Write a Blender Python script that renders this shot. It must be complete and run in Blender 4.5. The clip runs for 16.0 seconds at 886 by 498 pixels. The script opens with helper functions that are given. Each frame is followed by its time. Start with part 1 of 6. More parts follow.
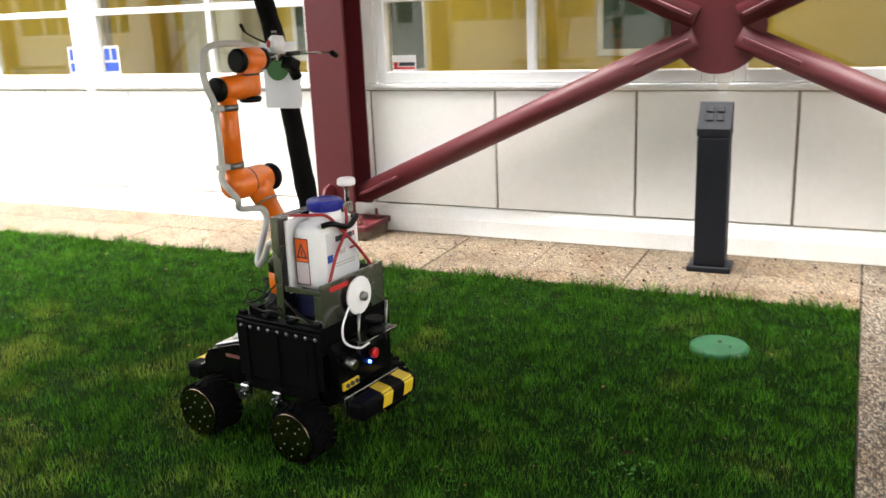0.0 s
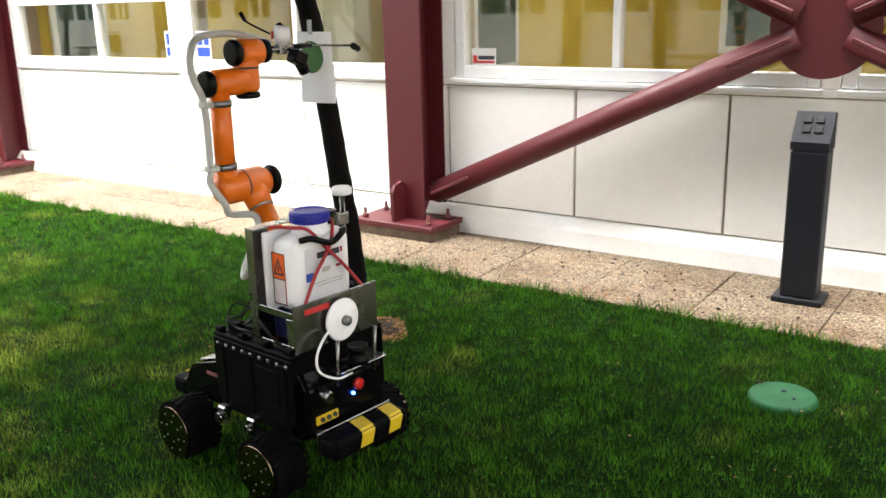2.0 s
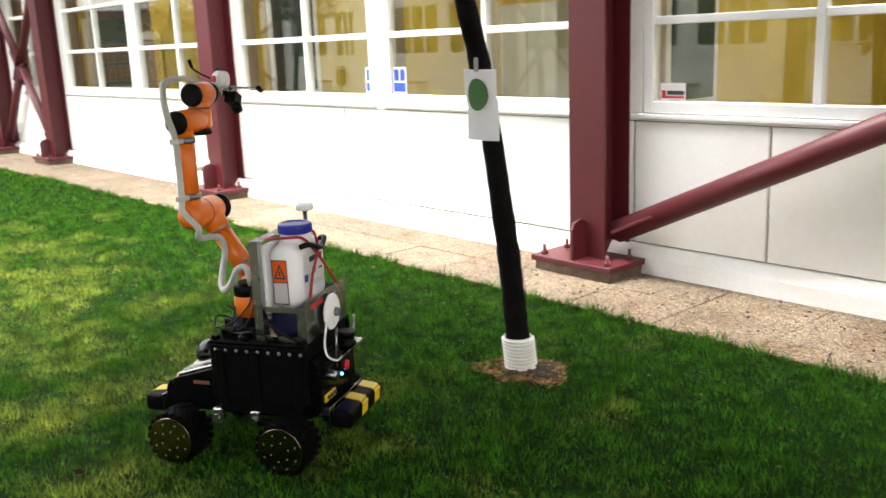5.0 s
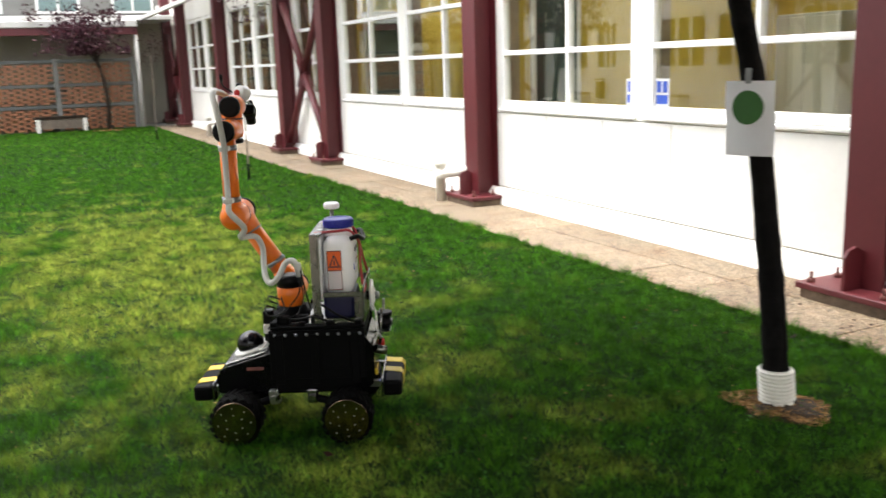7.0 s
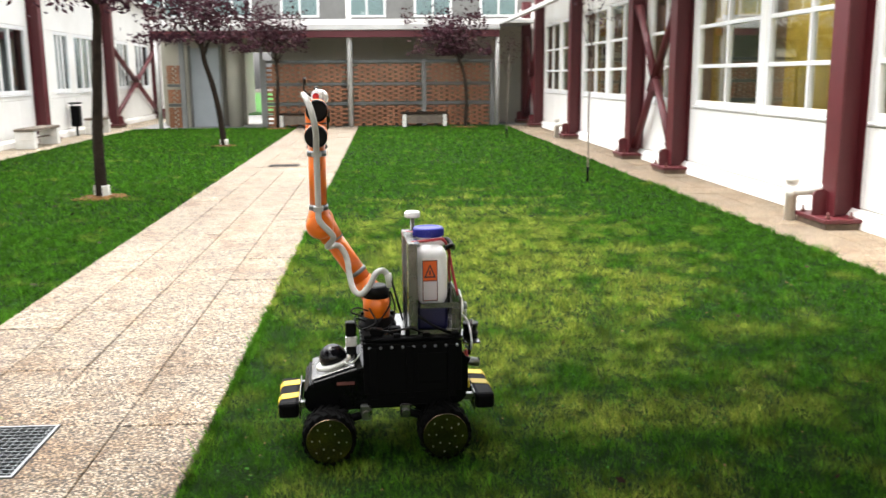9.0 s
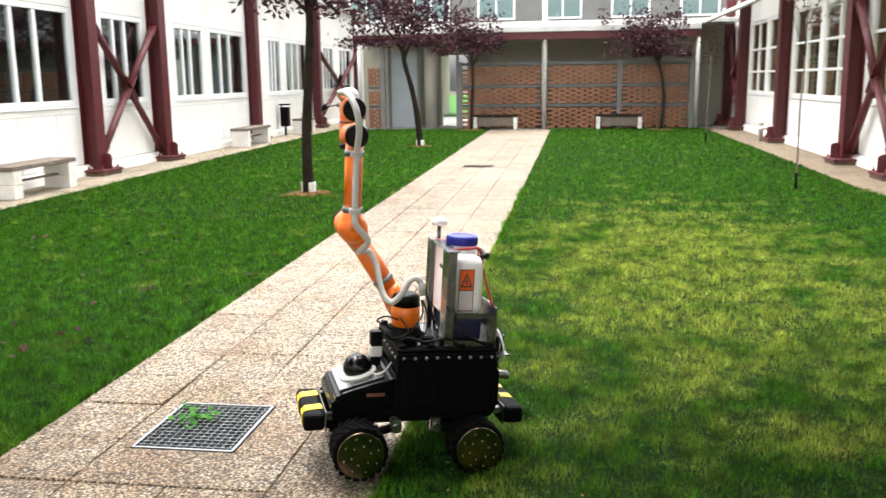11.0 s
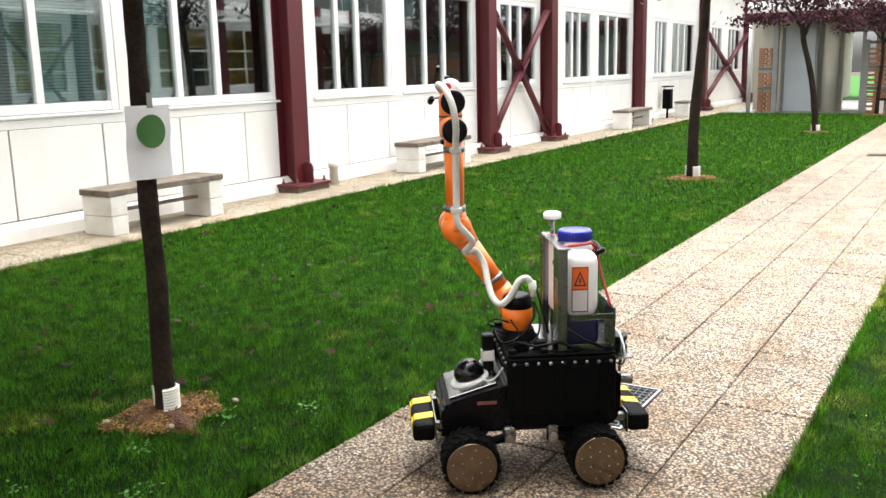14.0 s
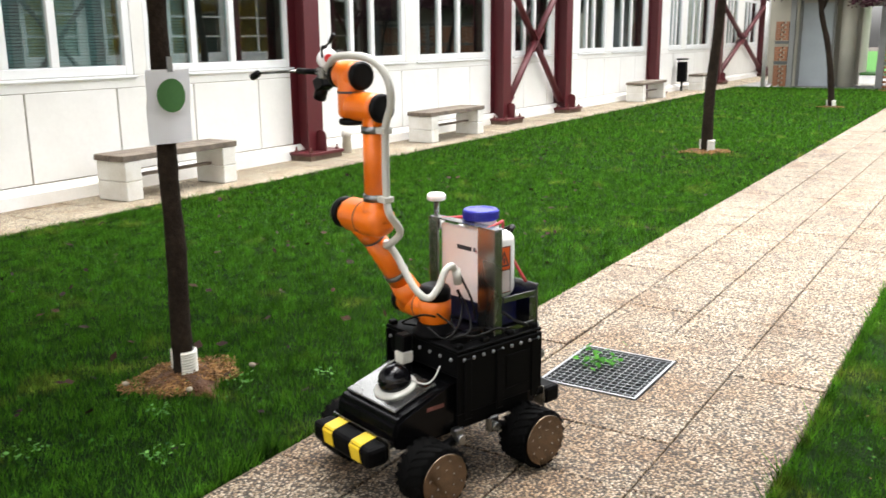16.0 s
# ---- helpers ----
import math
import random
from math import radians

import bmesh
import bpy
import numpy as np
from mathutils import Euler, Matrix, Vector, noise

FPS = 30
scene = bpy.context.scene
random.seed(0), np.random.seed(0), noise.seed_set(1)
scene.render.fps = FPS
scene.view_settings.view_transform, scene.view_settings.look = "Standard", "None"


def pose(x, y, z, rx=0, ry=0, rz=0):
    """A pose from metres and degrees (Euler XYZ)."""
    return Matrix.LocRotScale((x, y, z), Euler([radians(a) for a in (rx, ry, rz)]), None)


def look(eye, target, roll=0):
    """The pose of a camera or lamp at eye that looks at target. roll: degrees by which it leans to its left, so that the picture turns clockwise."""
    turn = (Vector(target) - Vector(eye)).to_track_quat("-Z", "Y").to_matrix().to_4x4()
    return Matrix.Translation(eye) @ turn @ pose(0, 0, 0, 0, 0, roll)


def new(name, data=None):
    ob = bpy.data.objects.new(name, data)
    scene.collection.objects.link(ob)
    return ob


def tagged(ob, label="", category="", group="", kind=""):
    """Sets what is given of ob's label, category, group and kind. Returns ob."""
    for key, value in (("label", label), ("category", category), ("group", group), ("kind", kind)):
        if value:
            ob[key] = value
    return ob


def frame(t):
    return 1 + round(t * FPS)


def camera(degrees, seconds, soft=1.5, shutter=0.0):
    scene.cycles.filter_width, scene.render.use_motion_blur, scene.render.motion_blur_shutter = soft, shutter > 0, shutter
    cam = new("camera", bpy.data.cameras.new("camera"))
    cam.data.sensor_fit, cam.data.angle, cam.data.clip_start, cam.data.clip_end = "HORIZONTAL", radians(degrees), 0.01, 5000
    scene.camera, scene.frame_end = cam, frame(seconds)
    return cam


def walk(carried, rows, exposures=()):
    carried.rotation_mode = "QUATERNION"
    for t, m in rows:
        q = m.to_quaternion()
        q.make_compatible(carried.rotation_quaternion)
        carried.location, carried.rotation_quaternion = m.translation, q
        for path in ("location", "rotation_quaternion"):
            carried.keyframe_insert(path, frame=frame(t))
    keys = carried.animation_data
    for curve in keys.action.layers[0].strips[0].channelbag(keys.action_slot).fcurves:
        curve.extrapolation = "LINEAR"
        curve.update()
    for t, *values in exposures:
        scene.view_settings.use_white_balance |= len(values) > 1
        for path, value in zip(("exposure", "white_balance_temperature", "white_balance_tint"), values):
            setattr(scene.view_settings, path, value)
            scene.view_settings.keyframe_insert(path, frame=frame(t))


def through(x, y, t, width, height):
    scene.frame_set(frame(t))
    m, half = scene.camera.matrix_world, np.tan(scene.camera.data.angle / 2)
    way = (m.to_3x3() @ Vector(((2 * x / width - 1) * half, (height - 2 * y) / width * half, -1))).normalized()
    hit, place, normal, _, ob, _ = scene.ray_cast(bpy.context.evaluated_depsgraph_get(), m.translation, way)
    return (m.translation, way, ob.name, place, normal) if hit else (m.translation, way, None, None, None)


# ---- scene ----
cam = camera(52.7, 16.0, shutter=0.5)
METRES, EYE, TILT, LEAN, TURN = 1.52, 1.5, 0.0, 0.0, 25.4
ROWS = [
    (0.0, 0.0, 0.0, 0.0, -0.62, -15.04, 2.3),
    (0.5, 0.1208, 0.0444, -0.0045, 4.3, -15.1, -0.49),
    (1.0, 0.2029, 0.1005, 0.0001, 6.58, -15.29, 0.21),
    (1.5, 0.2366, 0.1963, -0.0053, 7.35, -14.64, 0.38),
    (2.0, 0.2897, 0.259, -0.006, 8.86, -15.39, 1.34),
    (2.5, 0.3872, 0.3319, 0.0014, 14.81, -15.18, 0.37),
    (3.0, 0.4077, 0.354, 0.0031, 15.45, -14.54, 1.67),
    (5.5, 0.4223, 0.3676, 0.0001, 26.57, -12.76, 2.01),
    (6.0, 0.4356, 0.3703, -0.0041, 31.65, -12.58, 1.92),
    (6.5, 0.4302, 0.369, -0.0036, 35.93, -11.43, 1.69),
    (7.0, 0.3959, 0.3821, -0.007, 38.78, -11.67, 1.86),
    (7.5, 0.3526, 0.4173, -0.0043, 45.44, -10.96, 3.47),
    (8.0, 0.3599, 0.4687, -0.0143, 51.32, -11.92, 1.44),
    (8.5, 0.362, 0.4996, -0.0136, 56.53, -11.59, 0.62),
    (11.0, 0.3287, 0.4501, -0.0174, 72.88, -10.72, 0.69),
    (11.5, 0.3276, 0.4433, -0.0188, 76.28, -11.08, 0.75),
    (12.0, 0.3184, 0.4221, -0.0212, 81.7, -11.61, 0.68),
    (12.5, 0.32, 0.394, -0.0196, 87.5, -11.63, 1.0),
    (13.0, 0.3257, 0.3829, -0.0199, 91.58, -11.64, 1.13),
    (13.5, 0.3266, 0.3642, -0.0216, 95.26, -11.69, 1.07),
    (14.0, 0.3214, 0.3595, -0.0222, 96.38, -11.42, 1.23),
    (14.5, 0.3225, 0.361, -0.0195, 95.18, -12.96, 1.5),
    (15.0, 0.3269, 0.361, -0.022, 95.1, -12.66, 1.01),
    (15.5, 0.3307, 0.3512, -0.025, 95.41, -12.87, 0.79),
    (16.0, 0.3298, 0.335, -0.028, 97.11, -13.26, 0.51),
]
walk(cam, [(t, pose(0, 0, EYE, TILT, LEAN, TURN) @ pose(METRES * x, METRES * y, METRES * z, 90 + pitch, roll, yaw)) for t, x, y, z, yaw, pitch, roll in ROWS],
     exposures=((0.0, 2.92), (3.0, 2.92), (5.5, 2.78), (6.0, 2.62), (6.5, 2.38), (7.0, 2.50), (8.0, 2.50), (11.0, 2.56), (12.5, 2.66), (14.0, 2.58), (16.0, 2.52)))


# ---- world, sun, exposure ----
world = bpy.data.worlds.new("world")
scene.world = world
world.use_nodes = True
wn, wl = world.node_tree.nodes, world.node_tree.links
sky = wn.new("ShaderNodeTexSky")
sky.sky_type, sky.sun_disc = "NISHITA", False
sky.sun_elevation, sky.sun_rotation = radians(78), radians(229)
sky.air_density, sky.dust_density, sky.ozone_density = 1.0, 6.0, 1.0
calm = wn.new("ShaderNodeHueSaturation")
calm.inputs["Saturation"].default_value = 0.12
wl.new(sky.outputs[0], calm.inputs["Color"])
wl.new(calm.outputs[0], wn["Background"].inputs[0])
wn["Background"].inputs[1].default_value = 0.15
sun = new("sun", bpy.data.lights.new("sun", "SUN"))
sun.data.energy, sun.data.angle, sun.data.color = 0.42, radians(60), (1.0, 0.96, 0.90)
sun.matrix_world = look((-2.5, -2.2, 17), (0, 0, 0))


# ---- materials ----
def mat(name, colour, rough=0.6, metal=0.0, vary=0.12, big=1.5, small=40.0, bump=0.15, depth=0.002, tint=None, coat=0.0, island=0.0, spec=None):
    """A surface with stains (big) and grain (small), in the object's own metres."""
    m = bpy.data.materials.new(name)
    m.use_nodes = True
    n, l = m.node_tree.nodes, m.node_tree.links
    b = n["Principled BSDF"]
    b.inputs["Metallic"].default_value = metal
    b.inputs["Roughness"].default_value = rough
    if coat:
        b.inputs["Coat Weight"].default_value = coat
        b.inputs["Coat Roughness"].default_value = 0.15
    if spec is not None:
        b.inputs["Specular IOR Level"].default_value = spec
    tc = n.new("ShaderNodeTexCoord")
    n1, n2 = n.new("ShaderNodeTexNoise"), n.new("ShaderNodeTexNoise")
    n1.inputs["Scale"].default_value, n1.inputs["Detail"].default_value = big, 4
    n2.inputs["Scale"].default_value, n2.inputs["Detail"].default_value = small, 3
    l.new(tc.outputs["Object"], n1.inputs["Vector"])
    l.new(tc.outputs["Object"], n2.inputs["Vector"])
    mix = n.new("ShaderNodeMix")
    mix.data_type = "RGBA"
    c2 = tint or tuple(max(0, v * (1 - 2.2 * vary)) for v in colour)
    mix.inputs["A"].default_value, mix.inputs["B"].default_value = (*colour, 1), (*c2, 1)
    ramp = n.new("ShaderNodeMapRange")
    ramp.inputs["From Min"].default_value, ramp.inputs["From Max"].default_value = 0.35, 0.75
    l.new(n1.outputs["Fac"], ramp.inputs["Value"])
    l.new(ramp.outputs[0], mix.inputs["Factor"])
    mul = n.new("ShaderNodeMix")
    mul.data_type, mul.blend_type = "RGBA", "MULTIPLY"
    mul.inputs["Factor"].default_value = min(1.0, vary * 3)
    l.new(mix.outputs["Result"], mul.inputs["A"])
    l.new(n2.outputs["Fac"], mul.inputs["B"])
    gain = n.new("ShaderNodeMix")
    gain.data_type, gain.blend_type = "RGBA", "MULTIPLY"
    gain.inputs["Factor"].default_value = 1.0
    k = 1 + min(1.0, vary * 3) * 0.6
    gain.inputs["B"].default_value = (k, k, k, 1)
    l.new(mul.outputs["Result"], gain.inputs["A"])
    out = gain.outputs["Result"]
    if island:
        info = n.new("ShaderNodeObjectInfo")
        hs = n.new("ShaderNodeHueSaturation")
        mr = n.new("ShaderNodeMapRange")
        mr.inputs["To Min"].default_value, mr.inputs["To Max"].default_value = 1 - island, 1 + island
        l.new(info.outputs["Random"], mr.inputs["Value"])
        l.new(mr.outputs[0], hs.inputs["Value"])
        l.new(out, hs.inputs["Color"])
        out = hs.outputs[0]
    l.new(out, b.inputs["Base Color"])
    rr = n.new("ShaderNodeMapRange")
    rr.inputs["To Min"].default_value, rr.inputs["To Max"].default_value = max(0.03, rough - 0.12), min(1, rough + 0.12)
    l.new(n1.outputs["Fac"], rr.inputs["Value"])
    l.new(rr.outputs[0], b.inputs["Roughness"])
    if bump:
        bp = n.new("ShaderNodeBump")
        bp.inputs["Strength"].default_value, bp.inputs["Distance"].default_value = bump, depth
        l.new(n2.outputs["Fac"], bp.inputs["Height"])
        l.new(bp.outputs[0], b.inputs["Normal"])
    return m


def pebble_mat(name, light, dark, scale, island=0.0, rough=0.82, dirty=None):
    """Exposed aggregate: many small stones of mixed colour in a cement ground."""
    m = mat(name, light, rough=rough, vary=0.1)
    n, l = m.node_tree.nodes, m.node_tree.links
    b = n["Principled BSDF"]
    tc = n.new("ShaderNodeNewGeometry")
    v = n.new("ShaderNodeTexVoronoi")
    v.inputs["Scale"].default_value = scale
    l.new(tc.outputs["Position"], v.inputs["Vector"])
    ramp = n.new("ShaderNodeValToRGB")
    e = ramp.color_ramp.elements
    e[0].position, e[0].color = 0.0, (*dark, 1)
    e[1].position, e[1].color = 1.0, (*[min(0.8, c * 1.75) for c in light], 1)
    for pos, col in ((0.14, [0.7 * d + 0.2 * a for a, d in zip(light, dark)]), (0.30, [light[0] * 0.62, light[1] * 0.50, light[2] * 0.38]), (0.5, [light[0] * 0.95, light[1] * 0.86, light[2] * 0.74]), (0.78, [c * 1.15 for c in light])):
        q = e.new(pos)
        q.color = (*col, 1)
    sep = n.new("ShaderNodeSeparateColor")
    l.new(v.outputs["Color"], sep.inputs[0])
    l.new(sep.outputs[0], ramp.inputs[0])
    stain = n.new("ShaderNodeTexNoise")
    stain.inputs["Scale"].default_value, stain.inputs["Detail"].default_value = 1.3, 6
    l.new(tc.outputs["Position"], stain.inputs["Vector"])
    mr = n.new("ShaderNodeMapRange")
    mr.inputs["From Min"].default_value, mr.inputs["From Max"].default_value = 0.3, 0.7
    mr.inputs["To Min"].default_value, mr.inputs["To Max"].default_value = 0.74, 1.08
    l.new(stain.outputs["Fac"], mr.inputs["Value"])
    dirt, dr, db = n.new("ShaderNodeTexNoise"), n.new("ShaderNodeMapRange"), n.new("ShaderNodeMix")
    dirt.inputs["Scale"].default_value, dirt.inputs["Detail"].default_value = 2.6, 9
    dirt.inputs["Roughness"].default_value = 0.72
    l.new(tc.outputs["Position"], dirt.inputs["Vector"])
    dr.inputs["From Min"].default_value, dr.inputs["From Max"].default_value, dr.inputs["To Max"].default_value = 0.46, 0.64, 0.75
    l.new(dirt.outputs["Fac"], dr.inputs["Value"])
    # more dirt inside an ellipse; it also paints in the robot's weak ground shadow
    if dirty:
        mp, ln, dm = n.new("ShaderNodeMapping"), n.new("ShaderNodeVectorMath"), n.new("ShaderNodeMapRange")
        mp.vector_type = "TEXTURE"
        mp.inputs["Location"].default_value, mp.inputs["Scale"].default_value = (dirty[0], dirty[1], 0), (dirty[2], dirty[3], 1e3)
        ln.operation = "LENGTH"
        dm.inputs["From Min"].default_value, dm.inputs["From Max"].default_value = 1.3, 0.2
        dm.inputs["To Min"].default_value, dm.inputs["To Max"].default_value = 0.0, 0.12
        l.new(tc.outputs["Position"], mp.inputs["Vector"])
        l.new(mp.outputs[0], ln.inputs[0])
        l.new(ln.outputs["Value"], dm.inputs["Value"])
        more = n.new("ShaderNodeMath")
        l.new(dirt.outputs["Fac"], more.inputs[0])
        l.new(dm.outputs[0], more.inputs[1])
        l.new(more.outputs[0], dr.inputs["Value"])
    db.data_type, db.blend_type = "RGBA", "MULTIPLY"
    db.inputs["B"].default_value = (0.52, 0.38, 0.24, 1)
    l.new(dr.outputs[0], db.inputs["Factor"])
    gap, gm = n.new("ShaderNodeMapRange"), n.new("ShaderNodeMix")
    gap.inputs["From Min"].default_value, gap.inputs["From Max"].default_value = 0.42, 0.66
    gap.inputs["To Min"].default_value, gap.inputs["To Max"].default_value = 0.0, 0.85
    l.new(v.outputs["Distance"], gap.inputs["Value"])
    gm.data_type = "RGBA"
    gm.inputs["B"].default_value = (*[d * 0.8 for d in dark], 1)
    l.new(gap.outputs[0], gm.inputs["Factor"])
    l.new(ramp.outputs[0], gm.inputs["A"])
    l.new(gm.outputs["Result"], db.inputs["A"])
    hs = n.new("ShaderNodeHueSaturation")
    l.new(db.outputs["Result"], hs.inputs["Color"])
    l.new(mr.outputs[0], hs.inputs["Value"])
    out = hs.outputs[0]
    if island:
        info, h2, m2 = n.new("ShaderNodeObjectInfo"), n.new("ShaderNodeHueSaturation"), n.new("ShaderNodeMapRange")
        m2.inputs["To Min"].default_value, m2.inputs["To Max"].default_value = 1 - island, 1 + island
        l.new(info.outputs["Random"], m2.inputs["Value"])
        l.new(m2.outputs[0], h2.inputs["Value"])
        l.new(out, h2.inputs["Color"])
        out = h2.outputs[0]
    l.new(out, b.inputs["Base Color"])
    bp = n.new("ShaderNodeBump")
    bp.invert = True
    bp.inputs["Strength"].default_value, bp.inputs["Distance"].default_value = 0.7, 0.006
    l.new(v.outputs["Distance"], bp.inputs["Height"])
    l.new(bp.outputs[0], b.inputs["Normal"])
    return m


def leafy_mat(name, c1, c2, c3, patch=0.9, through=0.3, dry=None, clump=0.0):
    """Blades or leaves: each its own shade, drifting in patches over the ground."""
    m = bpy.data.materials.new(name)
    m.use_nodes = True
    n, l = m.node_tree.nodes, m.node_tree.links
    b = n["Principled BSDF"]
    b.inputs["Roughness"].default_value = 0.65
    b.inputs["Specular IOR Level"].default_value = 0.06
    g = n.new("ShaderNodeNewGeometry")
    ramp = n.new("ShaderNodeMix")
    ramp.data_type = "RGBA"
    ramp.inputs["A"].default_value, ramp.inputs["B"].default_value = (*c1, 1), (*c2, 1)
    l.new(g.outputs["Random Per Island"], ramp.inputs["Factor"])
    no = n.new("ShaderNodeTexNoise")
    no.inputs["Scale"].default_value, no.inputs["Detail"].default_value = patch, 5
    l.new(g.outputs["Position"], no.inputs["Vector"])
    mr = n.new("ShaderNodeMapRange")
    mr.inputs["From Min"].default_value, mr.inputs["From Max"].default_value = 0.50, 0.74
    l.new(no.outputs["Fac"], mr.inputs["Value"])
    mx = n.new("ShaderNodeMix")
    mx.data_type = "RGBA"
    mx.inputs["B"].default_value = (*c3, 1)
    factor = mr.outputs[0]
    if dry:
        # a dry stretch of lawn, also painted brighter as its open, lit part: centre and half lengths in metres
        mp, ln, dr_ = n.new("ShaderNodeMapping"), n.new("ShaderNodeVectorMath"), n.new("ShaderNodeMapRange")
        mp.vector_type = "TEXTURE"
        mp.inputs["Location"].default_value, mp.inputs["Scale"].default_value = (dry[0], dry[1], 0), (dry[2], dry[3], 1e3)
        ln.operation = "LENGTH"
        dr_.inputs["From Min"].default_value, dr_.inputs["From Max"].default_value = 1.25, 0.25
        dr_.inputs["To Min"].default_value, dr_.inputs["To Max"].default_value = -0.09, 0.21
        l.new(g.outputs["Position"], mp.inputs["Vector"])
        l.new(mp.outputs[0], ln.inputs[0])
        l.new(ln.outputs["Value"], dr_.inputs["Value"])
        ad = n.new("ShaderNodeMath")
        l.new(no.outputs["Fac"], ad.inputs[0])
        l.new(dr_.outputs[0], ad.inputs[1])
        l.new(ad.outputs[0], mr.inputs["Value"])
    # dry and green blades stand mixed within a patch
    k1, k2, k3 = n.new("ShaderNodeMath"), n.new("ShaderNodeMath"), n.new("ShaderNodeMapRange")
    k1.operation, k2.operation = "MULTIPLY", "FRACT"
    k1.inputs[1].default_value = 7.31
    l.new(g.outputs["Random Per Island"], k1.inputs[0])
    l.new(k1.outputs[0], k2.inputs[0])
    k3.inputs["To Min"].default_value, k3.inputs["To Max"].default_value = 0.05, 1.25
    l.new(k2.outputs[0], k3.inputs["Value"])
    k4 = n.new("ShaderNodeMath")
    k4.operation, k4.use_clamp = "MULTIPLY", True
    l.new(factor, k4.inputs[0])
    l.new(k3.outputs[0], k4.inputs[1])
    l.new(k4.outputs[0], mx.inputs["Factor"])
    l.new(ramp.outputs["Result"], mx.inputs["A"])
    # clumps a hand wide, lighter and darker
    cl, cm_, ch_ = n.new("ShaderNodeTexNoise"), n.new("ShaderNodeMapRange"), n.new("ShaderNodeHueSaturation")
    cl.inputs["Scale"].default_value, cl.inputs["Detail"].default_value, cl.inputs["Roughness"].default_value = 9.0, 4, 0.7
    l.new(g.outputs["Position"], cl.inputs["Vector"])
    cm_.inputs["From Min"].default_value, cm_.inputs["From Max"].default_value = 0.34, 0.66
    cm_.inputs["To Min"].default_value, cm_.inputs["To Max"].default_value = 1 - clump, 1 + clump
    l.new(cl.outputs["Fac"], cm_.inputs["Value"])
    l.new(cm_.outputs[0], ch_.inputs["Value"])
    l.new(mx.outputs["Result"], ch_.inputs["Color"])
    l.new(ch_.outputs[0], b.inputs["Base Color"])
    if through:
        tr = n.new("ShaderNodeBsdfTranslucent")
        ms = n.new("ShaderNodeMixShader")
        ms.inputs[0].default_value = through
        l.new(ch_.outputs[0], tr.inputs["Color"])
        l.new(b.outputs[0], ms.inputs[1])
        l.new(tr.outputs[0], ms.inputs[2])
        l.new(ms.outputs[0], n["Material Output"].inputs["Surface"])
    return m


def glass_mat(name, tint, clear=0.75):
    m = bpy.data.materials.new(name)
    m.use_nodes = True
    n, l = m.node_tree.nodes, m.node_tree.links
    n.remove(n["Principled BSDF"])
    t, g, ms, fr = n.new("ShaderNodeBsdfTransparent"), n.new("ShaderNodeBsdfGlossy"), n.new("ShaderNodeMixShader"), n.new("ShaderNodeLayerWeight")
    t.inputs[0].default_value = (*tint, 1)
    g.inputs["Roughness"].default_value = 0.015
    fr.inputs["Blend"].default_value = 0.5
    pw, mr = n.new("ShaderNodeMath"), n.new("ShaderNodeMapRange")
    pw.operation = "POWER"
    pw.inputs[1].default_value = 2.6
    mr.inputs["To Min"].default_value, mr.inputs["To Max"].default_value = clear, 0.8
    l.new(fr.outputs["Facing"], pw.inputs[0])
    l.new(pw.outputs[0], mr.inputs["Value"])
    l.new(mr.outputs[0], ms.inputs[0])
    l.new(t.outputs[0], ms.inputs[1])
    l.new(g.outputs[0], ms.inputs[2])
    l.new(ms.outputs[0], n["Material Output"].inputs["Surface"])
    return m


def glow_mat(name, colour, strength):
    m = mat(name, colour, vary=0.02, bump=0)
    b = m.node_tree.nodes["Principled BSDF"]
    b.inputs["Emission Color"].default_value, b.inputs["Emission Strength"].default_value = (*colour, 1), strength
    return m


